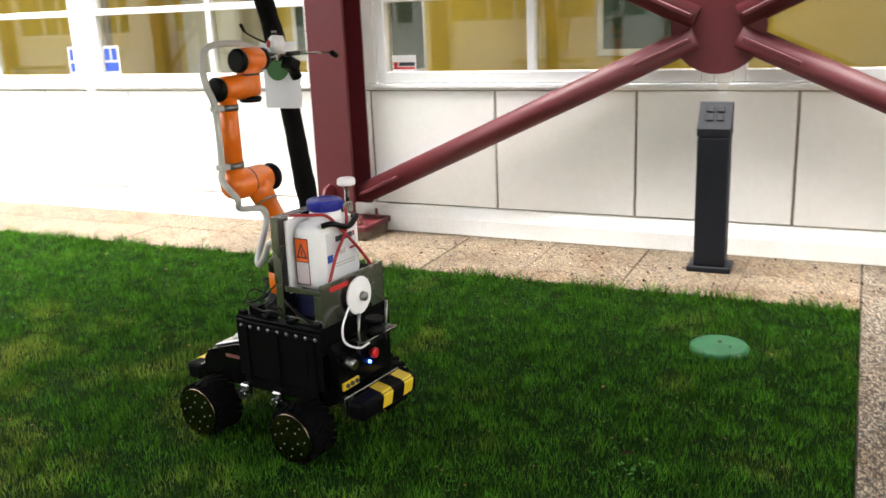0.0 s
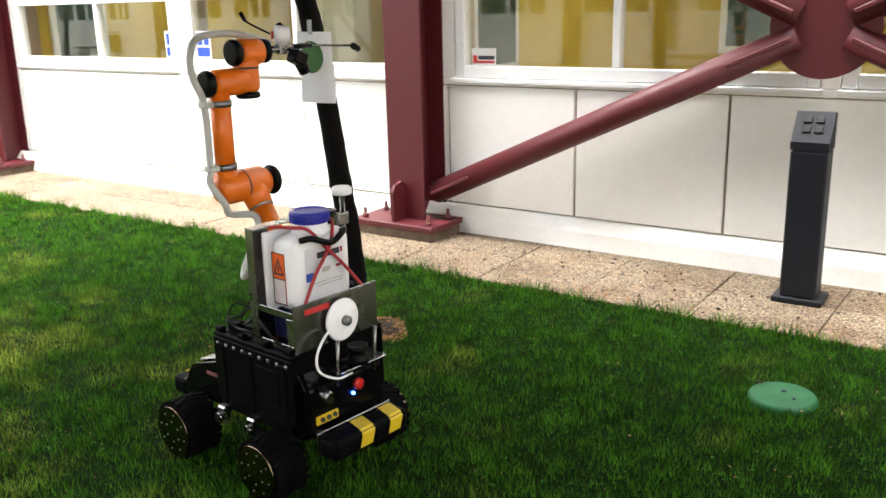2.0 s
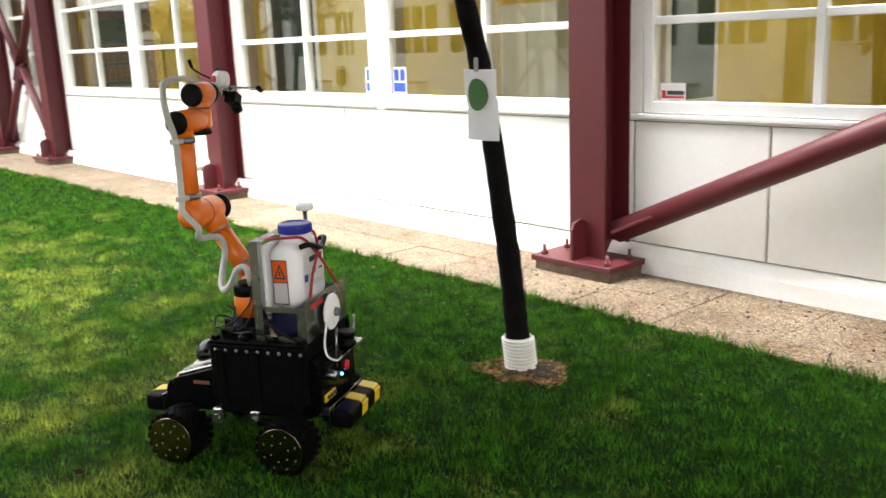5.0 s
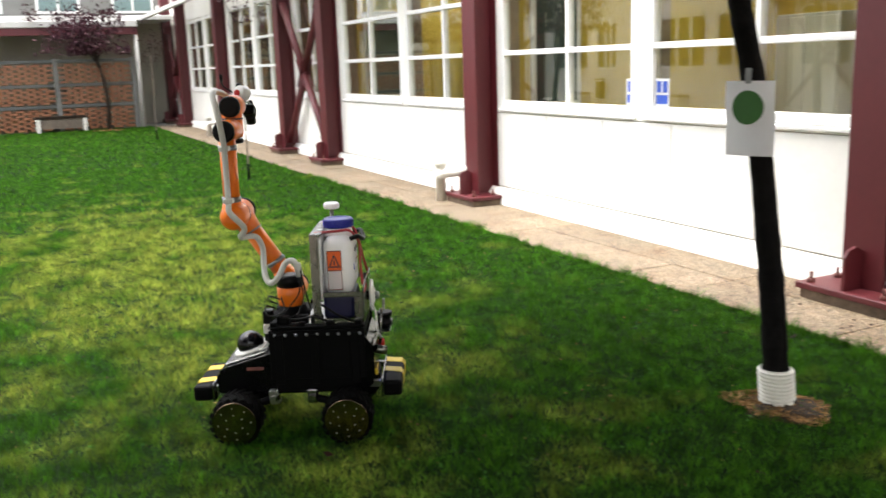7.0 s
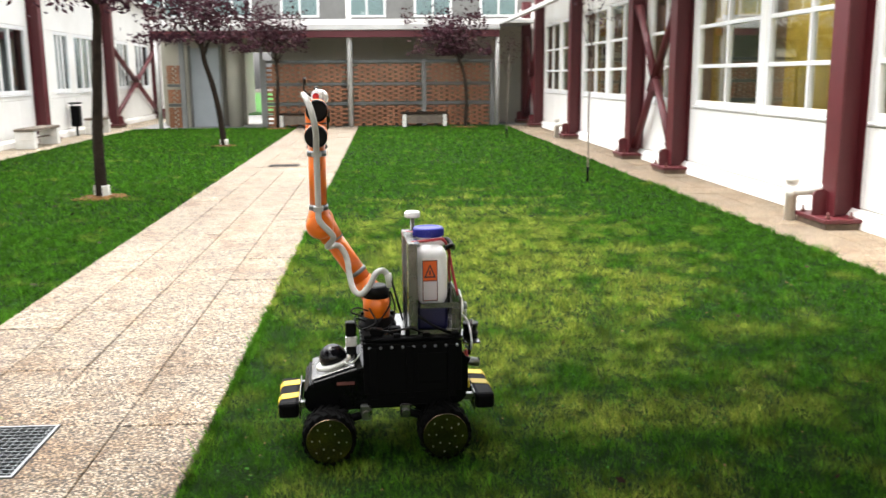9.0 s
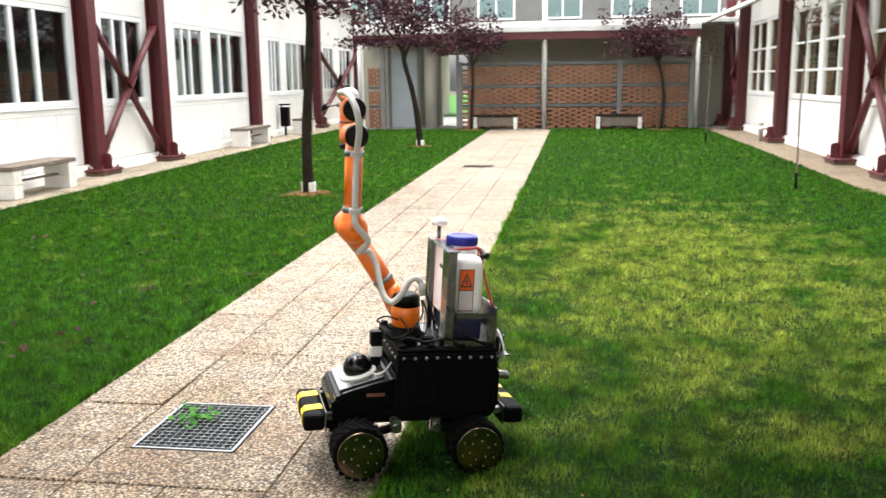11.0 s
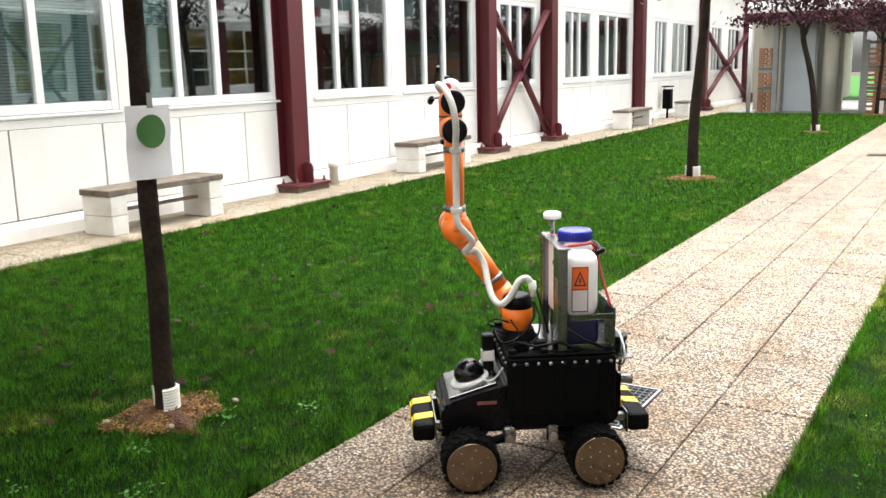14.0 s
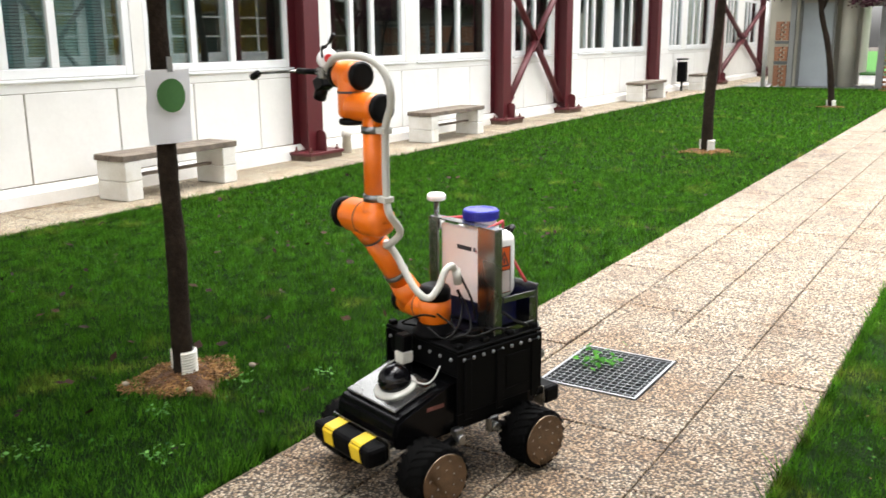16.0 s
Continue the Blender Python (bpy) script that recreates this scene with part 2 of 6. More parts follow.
M = {
    "white": mat("white wall panel", (0.86, 0.845, 0.81), 0.5, vary=0.03, big=0.8, small=25, bump=0.05, tint=(0.74, 0.72, 0.67)),
    "plinth": mat("painted plinth", (0.78, 0.77, 0.74), 0.75, vary=0.06, big=2, small=60, bump=0.3, tint=(0.66, 0.62, 0.55)),
    "joint": mat("panel joint", (0.42, 0.35, 0.27), 0.8, vary=0.15),
    "frame": mat("white window frame", (0.80, 0.80, 0.79), 0.35, vary=0.02, bump=0.03),
    "red": mat("dark red steel paint", (0.092, 0.008, 0.012), 0.5, vary=0.09, big=1.2, small=18, bump=0.12, tint=(0.08, 0.009, 0.013)),
    "rust": mat("rusty base", (0.16, 0.05, 0.04), 0.7, vary=0.2, big=8, small=60, bump=0.4),
    "steel": mat("brushed stainless steel", (0.25, 0.25, 0.24), 0.25, 1.0, vary=0.06, big=6, small=120, bump=0.05),
    "mirror": mat("polished disc", (0.19, 0.142, 0.10), 0.18, 1.0, vary=0.12, big=5, small=90, bump=0.02),
    "zinc": mat("galvanised steel", (0.27, 0.28, 0.285), 0.4, 1.0, vary=0.1, big=5, small=80, bump=0.1),
    "black": mat("black plastic", (0.003, 0.003, 0.0035), 0.38, vary=0.1, big=3, small=80, bump=0.06, spec=0.12),
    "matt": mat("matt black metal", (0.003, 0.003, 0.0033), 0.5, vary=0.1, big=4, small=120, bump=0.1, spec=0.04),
    "rubber": mat("tyre rubber", (0.003, 0.003, 0.003), 0.75, vary=0.2, big=6, small=150, bump=0.3, spec=0.04),
    "orange": mat("orange arm paint", (0.80, 0.168, 0.006), 0.36, vary=0.02, big=2, small=60, bump=0.03, coat=0.2),
    "yellow": mat("yellow warning stripe", (0.62, 0.43, 0.010), 0.5, vary=0.05, big=6, small=60),
    "tank": mat("white polyethylene", (0.90, 0.90, 0.90), 0.42, vary=0.02, bump=0.05),
    "blue": mat("blue plastic lid", (0.008, 0.015, 0.28), 0.4, vary=0.05, bump=0.05),
    "navy": mat("dark blue plastic", (0.003, 0.004, 0.045), 0.4, vary=0.08),
    "strap": mat("red rubber strap", (0.36, 0.02, 0.025), 0.6, vary=0.1, small=150, bump=0.3),
    "hazard": mat("orange hazard label", (0.85, 0.13, 0.012), 0.5, vary=0.03, bump=0.02),
    "paper": mat("white paper", (0.88, 0.88, 0.90), 0.8, vary=0.02, big=5, small=30, bump=0.05),
    "dot": mat("printed green", (0.035, 0.13, 0.025), 0.7, vary=0.06, big=8, small=60),
    "hose": mat("grey hose", (0.50, 0.50, 0.46), 0.5, vary=0.05, small=120, bump=0.2),
    "led": glow_mat("blue led", (0.03, 0.1, 1.0), 4.0),
    "stop": mat("red button", (0.5, 0.01, 0.01), 0.35, vary=0.04),
    "dome": mat("smoked dome", (0.004, 0.004, 0.005), 0.08, vary=0.02, bump=0, spec=0.3),
    # the slab's ellipse is path dirt plus painted shade around the robot
    "slab": pebble_mat("exposed aggregate", (0.318, 0.270, 0.208), (0.020, 0.0145, 0.0095), 104, island=0.07, dirty=(-2.5, -0.7, 1.5, 0.8)),
    "old_slab": pebble_mat("worn aggregate by the wall", (0.34, 0.272, 0.187), (0.06, 0.042, 0.027), 140, island=0.12, rough=0.8),
    "pale_slab": pebble_mat("pale aggregate by the benches", (0.50, 0.44, 0.34), (0.10, 0.08, 0.055), 130, island=0.08),
    "shell": mat("glossy black shell", (0.003, 0.003, 0.0035), 0.20, vary=0.1, big=3, small=80, bump=0.04, spec=0.10),
    "gratebar": mat("galvanised grate", (0.19, 0.20, 0.205), 0.45, 0.8, vary=0.1, big=6, small=90, bump=0.1),
    "footing": mat("dirty concrete footing", (0.17, 0.12, 0.08), 0.9, vary=0.25, big=6, small=50, bump=0.5),
    "cement": mat("dirty joint cement", (0.15, 0.115, 0.075), 0.9, vary=0.2, big=2, small=60, bump=0.5),
    "soil": mat("brown soil", (0.035, 0.020, 0.010), 0.95, vary=0.25, big=5, small=70, bump=0.9, depth=0.02),
    "straw": mat("dry straw", (0.44, 0.235, 0.08), 0.9, vary=0.35, big=20, small=90),
    "mulch": mat("straw mulch", (0.15, 0.062, 0.021), 0.95, vary=0.3, big=7, small=90, bump=1.0, depth=0.02),
    # near-black: the shade in the gaps between blades is put into this colour
    "turf": mat("turf ground with blade shade in its colour", (0.004, 0.014, 0.002), 0.95, vary=0.25, big=1.2, small=60, bump=0.9, depth=0.02, tint=(0.010, 0.022, 0.004), spec=0.05),
    # the pale dry colour also carries the brightness of the unshaded lawn
    "grass": leafy_mat("grass blades", (0.006, 0.031, 0.003), (0.074, 0.212, 0.012), (0.37, 0.405, 0.066), 2.4, dry=(-6.7, 1.7, 5.0, 1.9), clump=0.72),
    "lush": leafy_mat("clover leaves", (0.02, 0.10, 0.012), (0.06, 0.19, 0.025), (0.05, 0.15, 0.02), 1.0),
    "bright": leafy_mat("pale clover leaves", (0.05, 0.16, 0.03), (0.12, 0.28, 0.06), (0.12, 0.28, 0.06), 1.0),
    "plum": leafy_mat("purple leaves", (0.020, 0.008, 0.012), (0.060, 0.022, 0.030), (0.034, 0.026, 0.016), 1.6, 0.2),
    "bark": mat("grey bark", (0.027, 0.019, 0.013), 0.9, vary=0.25, big=8, small=50, bump=0.9, depth=0.008, spec=0.1),
    "wrap": mat("black trunk wrap", (0.006, 0.0052, 0.005), 0.75, vary=0.25, big=9, small=40, bump=0.8, depth=0.006, spec=0.08),
    "collar": mat("ribbed white pipe", (0.72, 0.70, 0.64), 0.5, vary=0.06, big=10, small=50),
    "beam": mat("dark grey concrete beam", (0.10, 0.105, 0.10), 0.85, vary=0.12, big=2, small=50, bump=0.3),
    "brick": mat("orange brick", (0.29, 0.125, 0.062), 0.9, vary=0.15, big=2, small=50, bump=0.4),
    "concrete": mat("grey concrete", (0.20, 0.20, 0.19), 0.85, vary=0.12, big=2, small=50, bump=0.3),
    "bench": mat("white painted concrete", (0.76, 0.75, 0.71), 0.8, vary=0.07, big=5, small=60, bump=0.3, tint=(0.62, 0.59, 0.52)),
    "plank": mat("weathered bench wood", (0.19, 0.15, 0.115), 0.8, vary=0.2, big=9, small=70, bump=0.5),
    "lampgrey": mat("dark grey bollard paint", (0.014, 0.015, 0.019), 0.55, vary=0.1, big=4, small=60, bump=0.1, spec=0.15),
    "cover": mat("green valve cover", (0.008, 0.110, 0.034), 0.55, vary=0.12, big=9, small=60, bump=0.2),
    "ochre": mat("yellow room wall", (0.64, 0.48, 0.075), 0.8, vary=0.05, big=0.7, small=30),
    "inner": mat("pale room wall", (0.55, 0.55, 0.50), 0.85, vary=0.06, big=0.8, small=30),
    # unlit rooms: their dimness is put into this wall and ceiling colour
    "dark": mat("room wall with dimness in its colour", (0.16, 0.19, 0.19), 0.85, vary=0.1, big=0.8, small=30),
    "floor": mat("room floor", (0.28, 0.24, 0.18), 0.5, vary=0.1, big=2, small=40),
    "blind": mat("grey-green blind slat", (0.46, 0.58, 0.55), 0.6, vary=0.05),
    "lamp": glow_mat("fluorescent panel", (1.0, 0.93, 0.74), 4.5),
    "glass": glass_mat("clear window glass", (0.93, 0.95, 0.92), 0.06),
    "teal": glass_mat("dark window glass", (0.62, 0.74, 0.74), 0.17),
    "roofwhite": mat("white roof slat", (0.58, 0.57, 0.545), 0.6, vary=0.08, big=2, small=40),
    "render": mat("grey-white plaster", (0.46, 0.44, 0.36), 0.9, vary=0.08, big=0.9, small=60, bump=0.2),
    "doorgrey": mat("pale grey door", (0.34, 0.37, 0.38), 0.5, vary=0.06, big=2, small=40),
    "signblue": mat("blue notice", (0.03, 0.08, 0.42), 0.5, vary=0.03),
    "signred": mat("red sticker", (0.55, 0.03, 0.03), 0.5, vary=0.03),
    "stone": mat("pale pebble", (0.26, 0.22, 0.155), 0.8, vary=0.1, big=9, small=60),
    "gloom": mat("dark inner glass", (0.05, 0.085, 0.08), 0.15, vary=0.1, big=1.0, small=30, bump=0),
    "ink": mat("dark print", (0.03, 0.03, 0.04), 0.6, vary=0.03, bump=0),
    "leafdead": leafy_mat("fallen leaves", (0.008, 0.005, 0.004), (0.034, 0.015, 0.008), (0.010, 0.006, 0.004), 2.0, 0.0),
    "cable": mat("black cable", (0.004, 0.004, 0.004), 0.5, vary=0.05, bump=0, spec=0.15),
}


# paper lets some light through
pn, pk = M["paper"].node_tree.nodes, M["paper"].node_tree.links
thin, both = pn.new("ShaderNodeBsdfTranslucent"), pn.new("ShaderNodeMixShader")
thin.inputs["Color"].default_value, both.inputs[0].default_value = (0.9, 0.9, 0.9, 1), 0.5
pk.new(pn["Principled BSDF"].outputs[0], both.inputs[1])
pk.new(thin.outputs[0], both.inputs[2])
pk.new(both.outputs[0], pn["Material Output"].inputs["Surface"])


# ---- mesh helpers ----
def box(bm, x0, x1, y0, y1, z0, z1, bevel=0.0, m=None, seg=1):
    x0, x1, y0, y1, z0, z1 = min(x0, x1), max(x0, x1), min(y0, y1), max(y0, y1), min(z0, z1), max(z0, z1)
    v = [bm.verts.new((x, y, z)) for z in (z0, z1) for x, y in ((x0, y0), (x1, y0), (x1, y1), (x0, y1))]
    f = [bm.faces.new([v[i] for i in q]) for q in ((3, 2, 1, 0), (4, 5, 6, 7), (0, 1, 5, 4), (1, 2, 6, 5), (2, 3, 7, 6), (3, 0, 4, 7))]
    if bevel:
        r = bmesh.ops.bevel(bm, geom=list({e for q in f for e in q.edges}), offset=bevel, segments=seg, affect="EDGES", profile=0.5)
        v = list({x for q in r["faces"] for x in q.verts} | {x for x in v if x.is_valid})
    if m is not None:
        bmesh.ops.transform(bm, matrix=m, verts=v)
    return bm


def tube(bm, p, q, r0, r1=None, seg=16, caps=True, round_=0.0):
    """A round bar from p to q; round_ softens its ends."""
    p, q = Vector(p), Vector(q)
    r1 = r0 if r1 is None else r1
    turn = (q - p).to_track_quat("Z", "Y").to_matrix()
    n = (q - p).length
    prof = [(0, r0), (n, r1)]
    if round_:
        k = min(round_, n * 0.45, r0 * 0.9, r1 * 0.9)
        prof = [(0, r0 - k), (k * 0.3, r0 - k * 0.3), (k, r0), (n - k, r1), (n - k * 0.3, r1 - k * 0.3), (n, r1 - k)]
    rings = []
    for h, r in prof:
        rings.append([bm.verts.new(p + turn @ Vector((r * math.cos(a), r * math.sin(a), h))) for a in (2 * math.pi * i / seg for i in range(seg))])
    for a, b in zip(rings, rings[1:]):
        for i in range(seg):
            f = bm.faces.new((a[i], a[(i + 1) % seg], b[(i + 1) % seg], b[i]))
            f.smooth = True
    if caps:
        bm.faces.new(rings[0][::-1])
        bm.faces.new(rings[-1])
    return bm


def lathe(bm, base, axis, prof, seg=24):
    """A turned form: prof is (height, radius) along axis from base."""
    base, turn = Vector(base), Vector(axis).to_track_quat("Z", "Y").to_matrix()
    rings = []
    for h, r in prof:
        rings.append([bm.verts.new(base + turn @ Vector((max(r, 1e-4) * math.cos(a), max(r, 1e-4) * math.sin(a), h))) for a in (2 * math.pi * i / seg for i in range(seg))])
    for a, b in zip(rings, rings[1:]):
        for i in range(seg):
            bm.faces.new((a[i], a[(i + 1) % seg], b[(i + 1) % seg], b[i])).smooth = True
    bm.faces.new(rings[0][::-1])
    bm.faces.new(rings[-1])
    ax = Vector(axis).normalized()
    for f in {f for r in rings for v in r for f in v.link_faces}:
        f.normal_update()
        if abs(f.normal.dot(ax)) > 0.97:
            f.smooth = False
    return bm


def ball(bm, c, r, scale=(1, 1, 1), seg=20):
    bmesh.ops.create_uvsphere(bm, u_segments=seg, v_segments=seg // 2, radius=r, matrix=Matrix.Translation(c) @ Matrix.Diagonal((*scale, 1)))
    for f in bm.faces:
        if len(f.verts) <= 4 and (f.calc_center_median() - Vector(c)).length < r * 1.05 * max(scale):
            f.smooth = True
    return bm


def smooth_path(pts, per=6):
    """A smooth line through the points."""
    pts = [Vector(p) for p in pts]
    full = [pts[0] * 2 - pts[1], *pts, pts[-1] * 2 - pts[-2]]
    out = []
    for a, b, c, d in zip(full, full[1:], full[2:], full[3:]):
        for i in range(per):
            t = i / per
            out.append(0.5 * (2 * b + (c - a) * t + (2 * a - 5 * b + 4 * c - d) * t * t + (3 * b - a - 3 * c + d) * t ** 3))
    return out + [pts[-1]]


def sweep(bm, pts, radius, seg=8):
    """A round line along pts; radius is a number or one for each point."""
    n = len(pts)
    rad = radius if isinstance(radius, (list, tuple)) else [radius] * n
    rings, up = [], None
    for i, p in enumerate(pts):
        d = (pts[min(i + 1, n - 1)] - pts[max(i - 1, 0)]).normalized()
        if up is None:
            up = d.orthogonal().normalized()
        up = (up - d * up.dot(d)).normalized()
        side = d.cross(up)
        rings.append([bm.verts.new(p + rad[i] * (math.cos(a) * up + math.sin(a) * side)) for a in (2 * math.pi * k / seg for k in range(seg))])
    for a, b in zip(rings, rings[1:]):
        for k in range(seg):
            bm.faces.new((a[k], a[(k + 1) % seg], b[(k + 1) % seg], b[k])).smooth = True
    bm.faces.new(rings[0][::-1])
    bm.faces.new(rings[-1])
    return bm


def mesh_of(name, bm, material):
    me = bpy.data.meshes.new(name)
    bmesh.ops.recalc_face_normals(bm, faces=bm.faces)
    bm.to_mesh(me)
    bm.free()
    me.materials.append(M[material])
    return me


def part(name, bm, material, parent, label="", at=None):
    ob = new(name, mesh_of(name, bm, material) if isinstance(bm, bmesh.types.BMesh) else bm)
    ob.parent = parent
    if at is not None:
        ob.matrix_basis = at
    return tagged(ob, label)


def thing(name, at, label, category, group="", kind=""):
    ob = new(name)
    ob.matrix_basis = at
    ob.empty_display_size = 0.1
    return tagged(ob, label, category, group, kind)


def solo(name, bm, material, label, category, kind="", group="", at=None):
    ob = new(name, mesh_of(name, bm, material))
    if at is not None:
        ob.matrix_basis = at
    return tagged(ob, label, category, group, kind)


def B(*a, **k):
    return box(bmesh.new(), *a, **k)


def T(*a, **k):
    return tube(bmesh.new(), *a, **k)


def soup(name, verts, size, material):
    """A mesh of many loose faces of `size` corners each."""
    n = len(verts) // size
    me = bpy.data.meshes.new(name)
    me.vertices.add(len(verts))
    me.vertices.foreach_set("co", np.asarray(verts, dtype=np.float32).ravel())
    me.loops.add(len(verts))
    me.loops.foreach_set("vertex_index", np.arange(len(verts), dtype=np.int32))
    me.polygons.add(n)
    me.polygons.foreach_set("loop_start", np.arange(0, len(verts), size, dtype=np.int32))
    me.update(calc_edges=True)
    me.materials.append(M[material])
    return me


# ---- the place: ground, paths, lawns ----
PATH_L, PATH_R, X_END, X_CROSS = -1.44, 0.13, -27.0, 0.06
LAWN_N, LAWN_S, WALL_N, WALL_S = 4.58, -6.00, 5.52, -7.00
SKEW, PIVOT = 1.5, Vector((-9.0, -6.5, 0))
SOUTH = set()


def since(before):
    """Counts what was built since to the south wing, which stands slightly askew."""
    SOUTH.update(set(scene.objects) - before)

solo("ground", B(-120, 60, -80, 80, -0.6, -0.06), "soil", "bare brown earth under the courtyard", "ground", "structure")
# turf sheets carry the painted shade seen between the grass blades
solo("lawn_base", B(X_END, X_CROSS, PATH_R + 0.01, LAWN_N - 0.01, -0.055, -0.008), "turf", "turf under the lawn beside the yellow-lit wing, coloured as shade between blades", "lawn", "structure")
def path_left(x):
    """The path's edge by the benches' lawn; the path opens slightly towards the far end."""
    return PATH_L + 0.0095 * min(0.0, x + 3.0)


solo("lawn_base", B(X_END, X_CROSS, LAWN_S - 0.35, PATH_L - 0.01, -0.055, -0.016), "turf", "turf under the lawn beside the benches, coloured as shade between blades", "lawn", "structure")


def slabs(name, label, x0, x1, y0, y1, nx, ny, near, skip=None, stone="slab", left=None):
    """Paving on a cement bed: separate slabs on the stretch near[0]..near[1], one joined sheet of slabs past it."""
    bed = solo(name, B(x0, x1, y0, y1, -0.058, -0.012), "cement", label, "paving", "structure")
    if left:
        for v in bed.data.vertices:
            if v.co.y < (y0 + y1) / 2:
                v.co.y = left(v.co.x)
    dx, dy, g = (x1 - x0) / nx, (y1 - y0) / ny, 0.0032
    one = mesh_of("paving_slab", B(-dx / 2 + g, dx / 2 - g, -dy / 2 + g, dy / 2 - g, -0.030, 0.0, bevel=0.004), stone)
    rest = bmesh.new()
    rng = random.Random(7)
    for i in range(nx):
        for j in range(ny):
            cx, cy = x0 + (i + 0.5) * dx, y0 + (j + 0.5) * dy
            wide = (y1 - left(cx)) / (y1 - y0) if left else 1.0
            cy = y1 - (y1 - cy) * wide
            if skip and skip(cx, cy, dx, dy):
                continue
            dz = rng.uniform(-0.002, 0.002)
            if near[0] <= cx <= near[1]:
                part("paving_slab", one, "", bed, at=pose(cx, cy, dz, rng.uniform(-0.2, 0.2), rng.uniform(-0.2, 0.2), rng.uniform(-0.15, 0.15)) @ Matrix.Diagonal((1, wide, 1, 1)))
            else:
                box(rest, cx - dx / 2 + g, cx + dx / 2 - g, cy - dy * wide / 2 + g, cy + dy * wide / 2 - g, -0.03, dz)
    if skip:
        ii = [i for i in range(nx) if skip(x0 + (i + 0.5) * dx, (GY0 + GY1) / 2, dx, dy)]
        jj = [j for j in range(ny) if skip((GX0 + GX1) / 2, y0 + (j + 0.5) * dy, dx, dy)]
        a0, a1, b0, b1 = x0 + ii[0] * dx + g, x0 + (ii[-1] + 1) * dx - g, y0 + jj[0] * dy + g, y0 + (jj[-1] + 1) * dy - g
        for q in ((a0, GX0 - 0.006, b0, b1), (GX1 + 0.006, a1, b0, b1), (GX0 - 0.004, GX1 + 0.004, b0, GY0 - 0.006), (GX0 - 0.004, GX1 + 0.004, GY1 + 0.006, b1)):
            if q[1] - q[0] > 0.02 and q[3] - q[2] > 0.02:
                part("paving_slab", B(*q, -0.03, 0.0, 0.004), stone, bed)
    if rest.verts:
        tagged(part("paving_field", rest, stone, bed, "more exposed-aggregate slabs of the same paving"), kind="stuff")
    else:
        rest.free()
    return bed


GX0, GX1, GY0, GY1 = -3.61, -3.09, -0.96, -0.52


def over_grate(cx, cy, dx, dy):
    return cx + dx / 2 > GX0 + 0.02 and cx - dx / 2 < GX1 - 0.02 and cy + dy / 2 > GY0 + 0.02 and cy - dy / 2 < GY1 - 0.02


# ---- the two wings ----
COL_N = [1.75, -3.30, -8.29, -13.30, -15.71, -20.9, -25.85, -28.25]
COL_S = [-3.4, -8.38, -13.63, -16.3, -21.9, -28.1, -34.3]


def cut_wall(bm, x0, x1, y0, y1, z0, z1, holes):
    """A wall with rectangular openings (x0, x1, z0, z1), all in one band of heights."""
    a, b = holes[0][2], holes[0][3]
    box(bm, x0, x1, y0, y1, z0, a)
    box(bm, x0, x1, y0, y1, b, z1)
    x = x0
    for h0, h1, _, _ in sorted(holes):
        box(bm, x, h0, y0, y1, a, b)
        x = h1
    box(bm, x, x1, y0, y1, a, b)
    return bm


def window(number, y, s, x0, x1, z0, z1, uprights, rails, glass, label, bar=0.05, stile=0.075):
    """A window in the wall at y whose outside faces -s: frame, bars and one pane a field."""
    w = thing("window_%d" % number, pose((x0 + x1) / 2, y, z0), label, "window", kind="structure")
    cx = (x0 + x1) / 2
    h, half = z1 - z0, (x1 - x0) / 2
    fr = bmesh.new()
    d0, d1 = -0.02 * s, 0.06 * s
    box(fr, -half, -half + stile, d0, d1, 0, h, 0.006)
    box(fr, half - stile, half, d0, d1, 0, h, 0.006)
    box(fr, -half + stile, half - stile, d0, d1, 0, stile, 0.006)
    box(fr, -half + stile, half - stile, d0, d1, h - stile, h, 0.006)
    frame_ob = part("window_frame", fr, "frame", w)
    xs = [-half + stile, *[u - cx for u in uprights], half - stile]
    zs = [stile, *[r - z0 for r in rails], h - stile]
    for u in xs[1:-1]:
        part("mullion", B(u - bar / 2, u + bar / 2, d0 * 0.8, d1 * 0.9, stile, h - stile, 0.005), "frame", w)
    for r in zs[1:-1]:
        for a, b in zip(xs, xs[1:]):
            k0 = bar / 2 if a != xs[0] else 0
            k1 = bar / 2 if b != xs[-1] else 0
            part("transom", B(a + k0, b - k1, d0 * 0.6, d1 * 0.8, r - bar / 2, r + bar / 2, 0.005), "frame", w)
    for a, b in zip(xs, xs[1:]):
        for c, d in zip(zs, zs[1:]):
            p = part("pane", B(a + 0.01, b - 0.01, 0.018 * s, 0.026 * s, c + 0.01, d - 0.01), glass, w)
            p.visible_shadow = False
    sill = part("window_sill", B(-half - 0.02, half + 0.02, -0.045 * s, 0.0, -0.035, -0.004, 0.006), "frame", w)
    return w


def panels(wall, y, s, x0, x1, step, z0, z1, first, gap=0.008):
    """Flat facing panels, each proud of the wall with a brown joint between."""
    x = first
    while x > x0:
        x -= step
    meshes = {}
    while x < x1:
        a, b = max(x, x0), min(x + step, x1)
        if b - a > 0.1:
            key = round(b - a, 3)
            if key not in meshes:
                meshes[key] = mesh_of("panel", B(-key / 2 + gap, key / 2 - gap, -0.022 * s, 0.0, 0, z1 - z0, 0.004), "white")
            part("panel", meshes[key], "", wall, at=pose((a + b) / 2, y - 0.002 * s, z0))
        x += step


